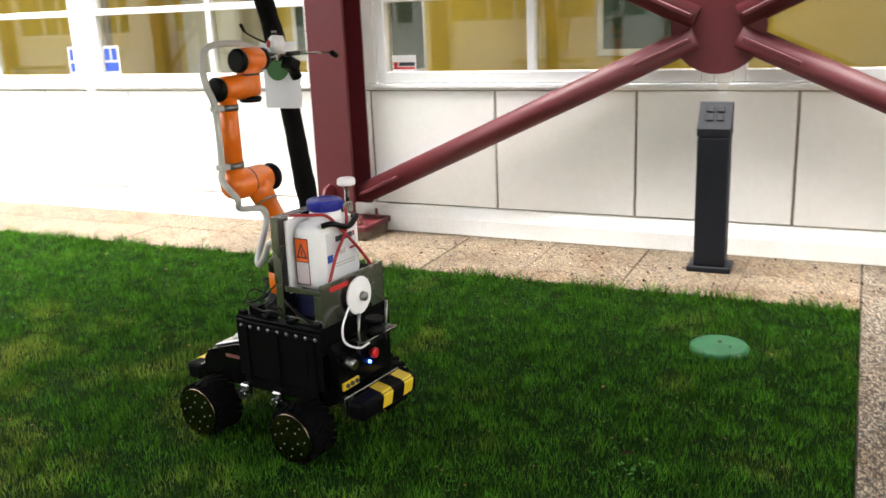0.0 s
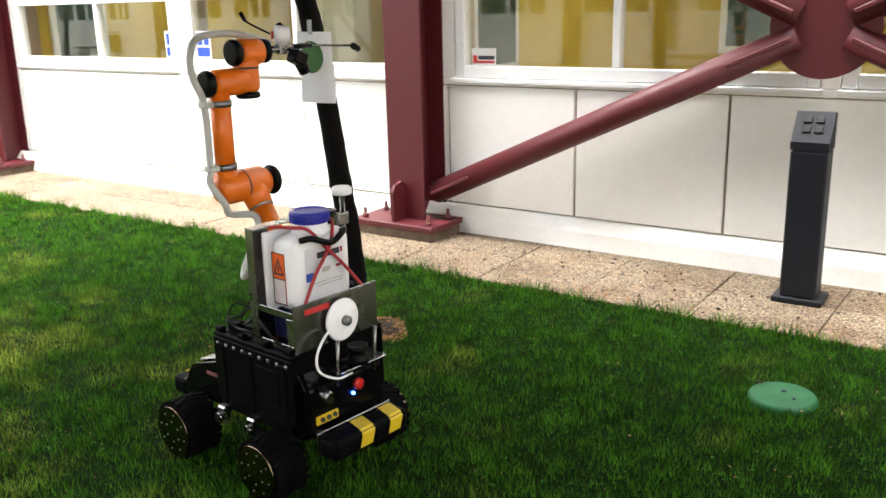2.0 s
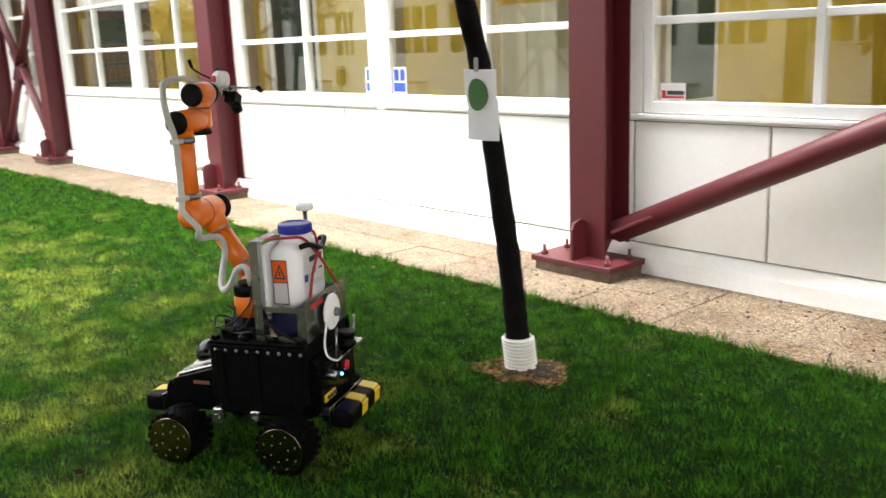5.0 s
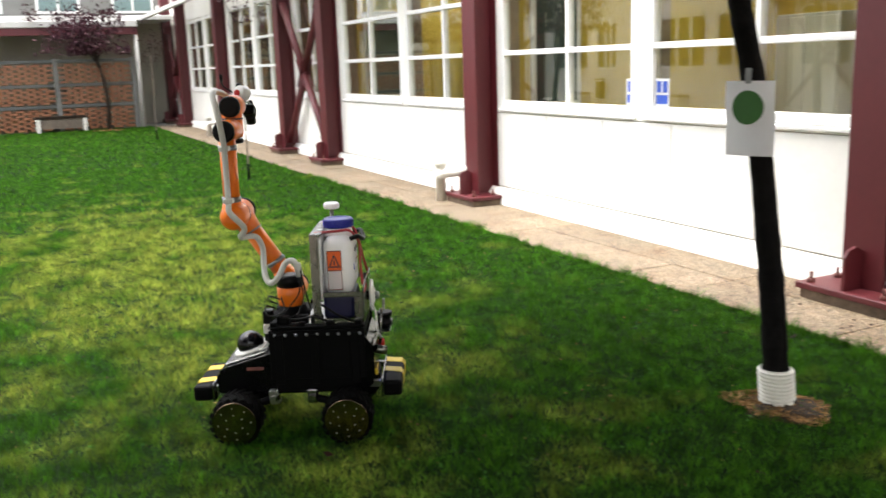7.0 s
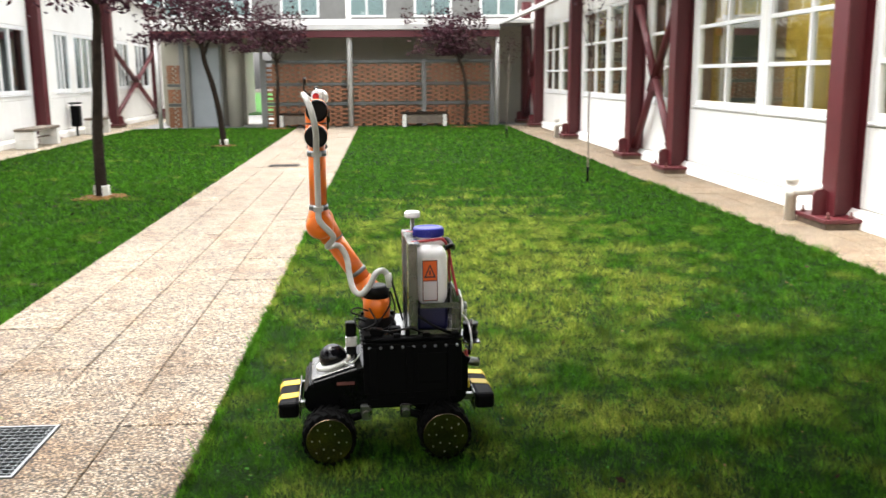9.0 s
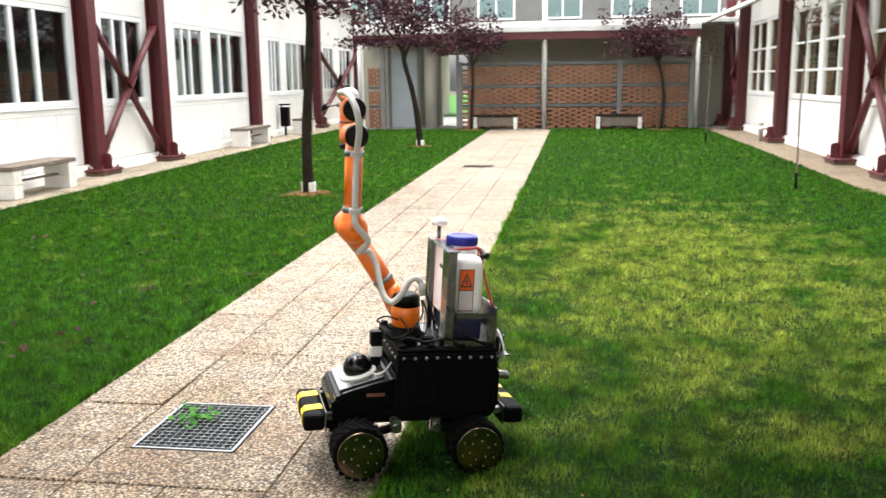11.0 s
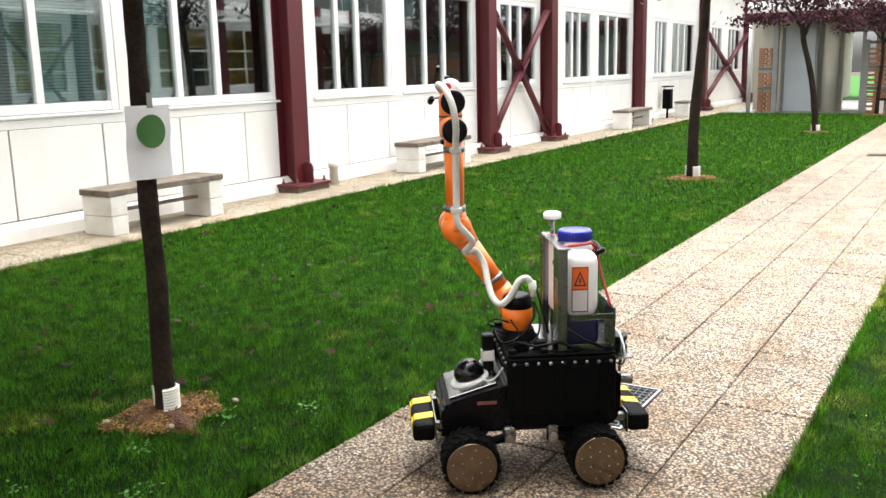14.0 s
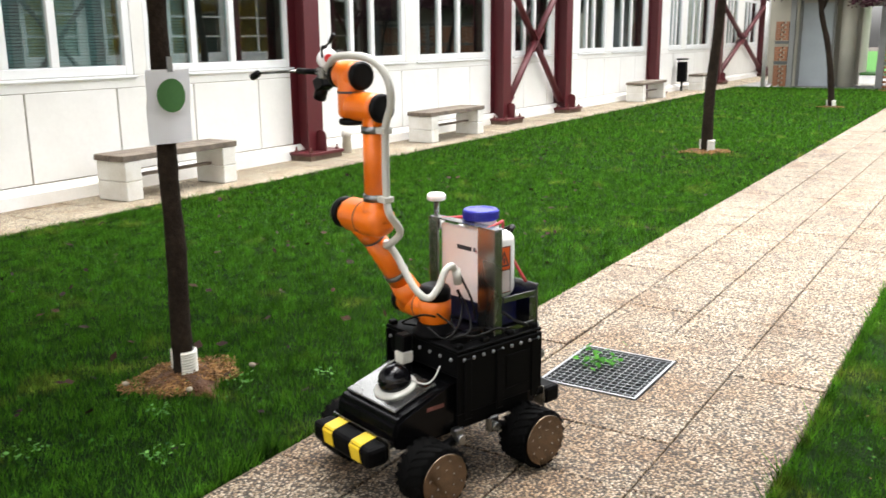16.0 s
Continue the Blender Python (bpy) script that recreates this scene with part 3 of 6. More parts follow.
Z_SILL, Z_HEAD = 1.02, 2.86
N_UNITS = [(-3.06, -0.80, [-1.94]), (-0.70, 1.45, [0.38]), (2.1, 4.3, [3.2]), (-8.08, -5.80, [-6.83]), (-5.66, -3.55, [-4.47]),
           (-12.98, -10.70, [-11.83]), (-10.55, -8.62, [-9.45]), (-15.35, -13.70, [-14.5]), (-18.2, -16.1, [-17.15]), (-20.55, -18.4, [-19.45]), (-23.2, -21.25, [-22.2]), (-25.5, -23.4, [-24.45]), (-27.9, -26.2, [-27.05])]
wall_n = solo("wall_north", cut_wall(bmesh.new(), -31.0, 9.0, WALL_N, WALL_N + 0.22, 0.0, 3.5, [(a, b, Z_SILL, Z_HEAD) for a, b, _ in N_UNITS]), "joint", "long white panelled wall under large windows", "wall", "structure")
panels(wall_n, WALL_N, 1, -3.3, 9.0, 0.93, 0.185, 0.965, -3.12)
panels(wall_n, WALL_N, 1, -8.5, -3.3, 0.92, 0.185, 0.965, -5.34, 0.005)
panels(wall_n, WALL_N, 1, -31.0, -8.5, 0.92, 0.185, 0.965, -9.5, 0.005)
part("sill_band", B(-31.0, 9.0, WALL_N - 0.022, WALL_N - 0.003, 0.972, 1.014, 0.003), "white", wall_n)
part("head_band", B(-31.0, 9.0, WALL_N - 0.022, WALL_N - 0.003, 2.87, 3.5, 0.003), "white", wall_n)
for k, (a, b, u) in enumerate(sorted(N_UNITS)):
    window(k + 1, WALL_N, 1, a, b, Z_SILL, Z_HEAD, u, [1.58, 2.14], "glass", "white-framed window with three rows of panes, yellow room behind")
cuts = sorted(N_UNITS)
for (a0, a1, _), (b0, b1, _) in zip(cuts, cuts[1:]):
    part("pier_panel", B(a1 + 0.004, b0 - 0.004, WALL_N - 0.022, WALL_N - 0.003, 1.018, 2.866), "white", wall_n)
# plinth with a sloping top
pl = bmesh.new()
for x0, x1 in ((-31.0, 9.0),):
    v = [pl.verts.new((x, y, z)) for x in (x0, x1) for y, z in ((WALL_N - 0.004, 0.0), (WALL_N - 0.10, 0.0), (WALL_N - 0.085, 0.10), (WALL_N - 0.03, 0.172), (WALL_N - 0.004, 0.176))]
    for i in range(5):
        pl.faces.new((v[i], v[(i + 1) % 5], v[5 + (i + 1) % 5], v[5 + i]))
    pl.faces.new(v[:5][::-1])
    pl.faces.new(v[5:])
solo("plinth_north", pl, "plinth", "white painted plinth with a sloped top along the wall", "plinth", "structure")

# rooms behind the north windows
solo("room_floor", B(-31, 9, WALL_N + 0.22, 9.5, -0.05, 0.02), "floor", "brown floor inside the lit rooms", "floor", "structure")
solo("room_wall", B(-31, 9, 9.5, 9.7, 0, 3.4), "ochre", "yellow back wall of the lit rooms", "wall", "structure")
solo("ceiling", B(-31, 9, WALL_N + 0.22, 9.7, 3.1, 3.3), "inner", "pale ceiling of the lit rooms", "ceiling", "structure")
for x in (-30.9, -20.9, -13.3, -8.29, -3.3, 1.75, 8.9):
    solo("partition", B(x - 0.06, x + 0.06, WALL_N + 0.225, 9.49, 0.025, 3.095), "ochre", "yellow partition between the rooms", "wall", "structure")
for x in (-25, -22, -18.5, -15.5, -12.2, -10.2, -6.9, -4.8, -1.9, 0.4, 4.0):
    lt = thing("ceiling_light", pose(x, 7.4, 3.098), "lit fluorescent ceiling light in a pale frame", "light", "ceiling lights of the yellow rooms")
    part("diffuser", B(-0.55, 0.55, -0.14, 0.14, -0.03, -0.005, 0.004), "lamp", lt)
    part("frame", B(-0.58, 0.58, -0.17, 0.17, -0.012, 0.0), "frame", lt)
for x in (-20.9, -13.3, -8.29, -3.3, 1.75):
    iw = thing("inner_window", pose(x + 0.063, 6.28, 0.98), "white-framed inner window in the yellow partition", "window", "inner windows of the rooms", kind="structure")
    part("frame", B(0, 0.03, -0.32, 0.32, 0, 1.35, 0.004), "frame", iw)
    part("pane", B(0.031, 0.036, -0.26, 0.26, 0.07, 1.28), "gloom", iw)
for x in (-9.9, -2.08, -5.9):
    iw = thing("inner_window", pose(x, 9.497, 0.95), "white-framed inner window in the yellow back wall", "window", "inner windows of the rooms", kind="structure")
    part("frame", B(-0.52, 0.52, -0.03, 0, 0, 1.4, 0.004), "frame", iw)
    part("pane", B(-0.45, 0.45, -0.036, -0.031, 0.07, 1.33), "gloom", iw)
for x in (-24.3, -18.0, -11.4, -7.2, -4.6, 0.9):
    cb = thing("cupboard", pose(x, 9.2, 0.02), "tall pale cupboard against the yellow room wall", "cupboard", "cupboards of the rooms")
    part("body", B(-0.45, 0.45, -0.25, 0.28, 0, 1.9, 0.01), "inner", cb)
    for sx in (-1, 1):
        part("door", B(sx * 0.01, sx * 0.44, -0.272, -0.252, 0.06, 1.86, 0.005), "inner", cb)

# south wing
mark = set(scene.objects)
S_SILL, S_HEAD = 1.13, 2.66
S_UNITS = [(-3.0, -1.2), (-5.85, -3.85), (-8.28, -6.02), (-10.84, -9.0), (-13.42, -11.15), (-16.0, -14.35), (-18.95, -17.35), (-21.62, -19.3), (-24.7, -23.5), (-27.5, -25.1), (-31.0, -29.5), (-33.8, -31.8)]
wall_s = solo("wall_south", cut_wall(bmesh.new(), -36.0, 9.0, WALL_S - 0.22, WALL_S, 0.0, 3.9, [(a, b, S_SILL, S_HEAD) for a, b in S_UNITS]), "joint", "long white panelled wall with dark windows", "wall", "structure")
panels(wall_s, WALL_S, -1, -36.0, 9.0, 1.02, 0.185, 1.0, -5.62)
part("sill_band", B(-36.0, 9.0, WALL_S + 0.003, WALL_S + 0.022, 1.006, 1.126, 0.003), "white", wall_s)
part("head_band", B(-36.0, 9.0, WALL_S + 0.003, WALL_S + 0.022, 2.668, 3.9, 0.003), "white", wall_s)
cuts = [(-36.0, -36.0), *sorted(S_UNITS), (9.0, 9.0)]
for (a0, a1), (b0, b1) in zip(cuts, cuts[1:]):
    part("pier_panel", B(a1 + 0.004, b0 - 0.004, WALL_S + 0.003, WALL_S + 0.022, 1.13, 2.664), "white", wall_s)
for k, (a, b) in enumerate(sorted(S_UNITS)):
    w = b - a
    window(k + 21, WALL_S, -1, a, b, S_SILL, S_HEAD, [a + w * 0.44, a + w * 0.70], [], "teal", "white-framed sliding window with dark glass", bar=0.085, stile=0.09)
    if -9 < a:
        full = a > -6
        bl = thing("window_blind", pose((a + b) / 2, WALL_S - 0.12, S_SILL), "lowered grey-green slatted blind behind the dark window", "blind", "blinds of the white wing")
        sl = bmesh.new()
        for i in range(46):
            box(sl, -w / 2 + 0.1 if full else w * 0.21, w / 2 - 0.1, -0.003, 0.003, 0.08 + i * 0.03, 0.103 + i * 0.03)
        tagged(part("slats", sl, "blind", bl), kind="stuff")
        part("head_rail", B(-w / 2 + 0.09, w / 2 - 0.09, -0.02, 0.02, 1.46, 1.5), "frame", bl)
ps = bmesh.new()
v = [ps.verts.new((x, y, z)) for x in (-36.0, 9.0) for y, z in ((WALL_S + 0.004, 0.0), (WALL_S + 0.12, 0.0), (WALL_S + 0.105, 0.11), (WALL_S + 0.03, 0.172), (WALL_S + 0.004, 0.176))]
for i in range(5):
    ps.faces.new((v[i], v[(i + 1) % 5], v[5 + (i + 1) % 5], v[5 + i]))
ps.faces.new(v[:5][::-1])
ps.faces.new(v[5:])
solo("plinth_south", ps, "plinth", "white painted plinth along the wall behind the benches", "plinth", "structure")
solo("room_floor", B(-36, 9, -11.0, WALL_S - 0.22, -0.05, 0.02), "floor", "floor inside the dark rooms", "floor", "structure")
# wall and ceiling are coloured dark for the room's lack of light
solo("room_wall", B(-36, 9, -11.2, -11.0, 0, 3.4), "dark", "back wall of the unlit rooms, dimness put into its colour", "wall", "structure")
solo("ceiling", B(-36, 9, -11.2, WALL_S - 0.22, 3.1, 3.3), "dark", "ceiling of the unlit rooms, dimness put into its colour", "ceiling", "structure")
solo("roof_south", B(-36, 9, -12.0, WALL_S + 0.35, 3.91, 4.05, 0.01), "roofwhite", "flat white roof edge of the benches' wing", "roof", "structure")
since(mark)
solo("roof_north", B(-31, 9, WALL_N + 0.03, 10.5, 3.51, 3.65, 0.01), "roofwhite", "flat roof of the yellow-lit wing", "roof", "structure")
solo("wall_east", B(9.0, 9.3, -11.2, 9.7, 0, 3.9), "render", "plain plastered wall closing the courtyard", "wall", "structure")

# slatted canopy at the eaves of the north wing
cano = thing("canopy", pose(0, 0, 0), "sloping white slatted canopy under the eaves", "canopy", kind="structure")
for k in range(9):
    f = k / 8
    y, z = WALL_N - 0.05 - 1.0 * f, 3.42 - 0.42 * f
    part("slat", B(-26.6, -9.2, y - 0.05, y + 0.05, z - 0.012, z + 0.012, 0.003), "roofwhite", cano)
for i in range(12):
    x = -26.4 + i * 1.55
    a = Vector((x, WALL_N - 0.03, 3.40))
    part("rafter", T(a, a + Vector((0, -1.05, -0.44)), 0.022, seg=8), "roofwhite", cano)
part("gutter", B(-26.6, -9.2, WALL_N - 1.16, WALL_N - 1.06, 2.94, 3.03, 0.01), "roofwhite", cano)


def column(x, y_front, s, label, group):
    """A welded steel column on a bolted plate; s = 1 faces -y."""
    c = thing("steel_column", pose(x, y_front, 0), label, "column", group)
    w, dpt, tf = 0.29, 0.27, 0.02
    part("front_flange", B(-w / 2, w / 2, 0, tf * s, 0.10, 3.7, 0.004), "red", c)
    part("back_flange", B(-w / 2, w / 2, (dpt - tf) * s, dpt * s, 0.10, 3.7, 0.004), "red", c)
    part("web", B(-0.012, 0.012, tf * s, (dpt - tf) * s, 0.10, 3.7), "red", c)
    part("base_plate", B(-0.34, 0.32, -0.17 * s, (dpt - 0.02) * s, 0.062, 0.10, 0.004), "red", c)
    part("grout_pad", B(-0.32, 0.30, -0.15 * s, (dpt - 0.04) * s, -0.02, 0.062, 0.006), "footing", c)
    fin = bmesh.new()
    prof = [(-0.145, 0.10), (0.0, 0.10), (0.0, 0.33), (-0.05, 0.36), (-0.12, 0.34), (-0.145, 0.30)]
    lo = [fin.verts.new((-0.02, p * s, z)) for p, z in prof]
    hi = [fin.verts.new((0.0, p * s, z)) for p, z in prof]
    fin.faces.new(lo)
    fin.faces.new(hi[::-1])
    for i in range(6):
        fin.faces.new((lo[i], lo[(i + 1) % 6], hi[(i + 1) % 6], hi[i]))
    part("gusset", fin, "red", c)
    for bx, by in ((-0.27, -0.11), (0.25, -0.11), (0.25, 0.12), (-0.27, 0.12)):
        bt = T((bx, by * s, 0.10), (bx, by * s, 0.165), 0.011, seg=8)
        tube(bt, (bx, by * s, 0.10), (bx, by * s, 0.124), 0.024, seg=6)
        part("bolt", bt, "rust", c)
    return c


YN, YS = 5.24, -6.72
for x in COL_N:
    column(x, YN, 1, "dark red steel column on a bolted base plate", "columns of the yellow-lit wing")
mark = set(scene.objects)
for x in COL_S:
    column(x, YS, -1, "dark red steel column beside the benches", "columns of the white wing")
since(mark)


def brace(xa, xb, y, node_z, foot, top, r, plate, label, group):
    """Crossed steel tubes between two columns, meeting at a node plate."""
    xm = (xa + xb) / 2
    b = thing("cross_brace", pose(xm, y, node_z), label, "brace", group)
    for sx in (-1, 1):
        for end in (foot, top):
            k = (xb - xa) / 2
            e = Vector((sx * k, 0, end - node_z))
            part("tube", T(e * (plate * 0.5 / e.length), e, r, seg=20), "red", b)
            f = e.normalized()
            q = bmesh.new()
            box(q, -0.16, 0.16, -0.012, 0.012, -r * 1.35, r * 1.35, 0.004, m=Matrix.Translation(e * 0.93) @ f.to_track_quat("X", "Y").to_matrix().to_4x4())
            part("end_plate", q, "red", b)
            q = bmesh.new()
            box(q, -0.17, 0.17, -0.012, 0.012, -r * 1.5, r * 1.5, 0.004, m=Matrix.Translation(f * plate * 1.25) @ f.to_track_quat("X", "Y").to_matrix().to_4x4())
            part("splice_plate", q, "red", b)
    n = bmesh.new()
    tube(n, (0, -0.035, 0), (0, 0.035, 0), plate, seg=40)
    part("node_plate", n, "red", b)
    return b


brace(-3.14, 1.60, YN + 0.12, 1.34, 0.27, 2.43, 0.074, 0.26, "thick dark red crossed tubes before the windows", "braces")
brace(-15.57, -13.45, YN + 0.12, 1.42, 0.22, 2.62, 0.06, 0.10, "dark red crossed tubes between two columns", "braces")
brace(-28.10, -26.0, YN + 0.12, 1.42, 0.22, 2.62, 0.06, 0.10, "dark red crossed tubes near the brick screen", "braces")
mark = set(scene.objects)
brace(-16.15, -13.78, YS - 0.12, 1.40, 0.25, 2.50, 0.06, 0.10, "dark red crossed tubes of the white wing", "braces")
brace(-34.15, -28.25, YS - 0.12, 1.36, 0.27, 2.45, 0.074, 0.2, "dark red crossed tubes far along the white wing", "braces")
since(mark)

# ---- the far end: brick screen, corridor, door ----
XE = -27.2
screen = thing("brick_screen", pose(XE, 0, 0), "openwork orange brick screen between grey concrete beams", "screen wall", kind="structure")


def lattice(y0, y1, z0, z1):
    bm = bmesh.new()
    row, z = 0, z0
    while z + 0.05 <= z1:
        y = y0 + (0.165 if row % 2 else 0.0)
        while y + 0.2 < y1 + 0.02:
            box(bm, -0.06, 0.06, y, min(y + 0.235, y1), z + 0.002, z + 0.062)
            y += 0.33
        z += 0.066
        row += 1
    return bm


for y0, y1 in ((-2.56, -0.16), (0.0, 2.04), (2.20, 4.12)):
    for z0, z1 in ((0.02, 0.62), (0.74, 1.20), (1.31, 1.86)):
        tagged(part("bricks", lattice(y0, y1, z0, z1), "brick", screen), kind="stuff")
for z0, z1 in ((0.02, 0.62), (0.74, 1.20), (1.31, 1.86)):
    bm = bmesh.new()
    for row in range(int((z1 - z0) / 0.066)):
        z = z0 + row * 0.066
        for a, b in (((-5.46, -5.33), (-5.26, -5.10)), ((-5.46, -5.25), (-5.18, -5.10)))[row % 2]:
            box(bm, -0.06, 0.06, a, b, z + 0.002, z + 0.062)
    tagged(part("bricks", bm, "brick", screen, "narrow openwork brick pier"), kind="stuff")
for z0, z1 in ((0.62, 0.74), (1.20, 1.31)):
    part("beam", B(-0.075, 0.075, -5.46, -5.09, z0 + 0.015, z1 - 0.015, 0.005), "beam", screen)
for z0, z1 in ((0.62, 0.74), (1.20, 1.31), (1.86, 1.97)):
    part("beam", B(-0.075, 0.075, -2.56, 4.14, z0 + 0.015, z1 - 0.015, 0.005), "beam", screen)
for y in (-2.62, 2.12, 4.18):
    part("post", B(-0.08, 0.085, y - 0.06, y + 0.06, 0.0, 1.985, 0.005), "concrete", screen)
part("post", B(-0.08, 0.085, -5.08, -4.94, 0.0, 3.0, 0.005), "concrete", screen)
part("post", B(-0.08, 0.085, -2.74, -2.66, 0.0, 2.6, 0.005), "concrete", screen)
pole = solo("rain_pipe", T((XE + 0.2, -0.08, 0), (XE + 0.2, -0.08, 4.6), 0.075, seg=14), "roofwhite", "tall white pipe standing before the brick screen", "pipe")
solo("rain_pipe", T((XE + 0.3, -5.66, 0), (XE + 0.3, -5.66, 2.95), 0.06, seg=14), "roofwhite", "white pipe beside the narrow brick pier", "pipe")
solo("rain_pipe", T((XE + 0.3, 4.30, 0), (XE + 0.3, 4.30, 3.0), 0.06, seg=14), "roofwhite", "white pipe at the corner of the brick screen", "pipe")
solo("wall_west", cut_wall(bmesh.new(), -0.1, 6.8, -0.15, 0.15, 0, 3.0, [(2.45, 3.3, 0.0001, 2.25)]), "render", "grey-white corridor wall behind the brick screen", "wall", "structure", at=pose(XE - 1.9, -5.9, 0, 0, 0, 90))
solo("wall_west", B(XE - 2.05, XE - 1.75, 0.9, 9.7, 0, 3.0), "render", "grey-white corridor wall behind the brick screen", "wall", "structure")
solo("corridor_floor", B(XE - 9, XE + 0.2, -11.2, 9.7, -0.055, -0.004), "concrete", "grey concrete floor of the corridor", "floor", "structure")
dr = thing("door_1", pose(XE - 0.6, -4.45, 0), "closed pale grey metal door in the corridor", "door", kind="structure")
part("leaf", B(-0.03, 0.03, -0.42, 0.40, 0.01, 2.35, 0.005), "doorgrey", dr)
part("frame", B(-0.05, 0.05, -0.50, -0.43, 0, 2.42, 0.004), "concrete", dr)
part("frame", B(-0.05, 0.05, 0.41, 0.48, 0, 2.42, 0.004), "concrete", dr)
part("door_handle", T((0.03, 0.3, 1.05), (0.08, 0.3, 1.05), 0.014, seg=8), "zinc", dr)
solo("pillar", T((XE - 0.7, -3.62, 0), (XE - 0.7, -3.62, 2.99), 0.22, seg=20), "render", "round cream pillar beside the grey door", "pillar", "structure")
solo("wall_beside_door", B(XE - 0.68, XE - 0.52, -5.6, -4.96, 0, 2.99), "render", "plastered wall beside the grey door", "wall", "structure")
solo("fascia", B(XE + 0.35, XE + 0.45, -5.75, 4.35, 2.60, 2.80, 0.005), "red", "dark red fascia of the corridor roof", "fascia", "structure")
solo("corridor_roof", B(XE - 2.9, XE + 0.35, -5.78, 5.4, 2.995, 3.12, 0.01), "roofwhite", "white roof slab over the corridor", "roof", "structure")
solo("roof_gutter", B(XE + 0.28, XE + 0.5, -5.75, 4.35, 2.802, 2.99, 0.02), "roofwhite", "white gutter along the corridor roof", "gutter", "structure")
far = thing("far_building", pose(XE - 9, 0, 0), "white two-storey building beyond the corridor roof", "building")
part("wall", B(-3, 0, -9, 14, 3.2, 8.5), "concrete", far)
part("wall", B(-3, 0, -9, -4.6, 0, 3.19), "render", far)
part("wall", B(-3, 0, -2.4, 14, 0, 3.19), "render", far)
for k in range(8):
    y = -7.5 + k * 2.6
    wn_ = part("window", B(0.003, 0.06, y - 0.75, y + 0.75, 3.75, 5.2, 0.01), "frame", far)
    part("pane", B(0.062, 0.07, y - 0.66, y - 0.04, 3.84, 5.11), "teal", wn_)
    part("pane", B(0.062, 0.07, y + 0.04, y + 0.66, 3.84, 5.11), "teal", wn_)
solo("far_lawn", B(XE - 60, XE - 9.1, -14, 14, -0.054, 0.03), "lush", "bright lawn beyond the corridor opening", "lawn", "structure")


# ---- trees ----
def leaves(rng, centre, spread, n, size):
    """Small folded leaves scattered in uneven clumps."""
    clumps = [Vector((rng.gauss(0, 1) * spread[0], rng.gauss(0, 1) * spread[1], rng.gauss(0, 1) * spread[2])) for _ in range(max(6, n // 60))]
    g = np.random.RandomState(rng.randint(0, 99999))
    c = np.array([clumps[i] for i in g.randint(0, len(clumps), n)]) + g.normal(0, 0.16, (n, 3)) + np.array(centre)
    c[:, 2] = np.maximum(c[:, 2], centre[2] - spread[2] * 1.4 + g.uniform(-0.1, 0.1, n))
    c[:, 1] = np.clip(c[:, 1], -1e3, centre[1] + 0.9)
    a = g.normal(0, 1, (n, 3))
    a /= np.linalg.norm(a, axis=1)[:, None]
    b = np.cross(a, g.normal(0, 1, (n, 3)))
    b /= np.linalg.norm(b, axis=1)[:, None]
    s = size * g.uniform(0.6, 1.3, (n, 1))
    q = np.stack([c - a * s, c + b * s * 0.45, c + a * s, c - b * s * 0.45], 1)
    return q.reshape(-1, 3)


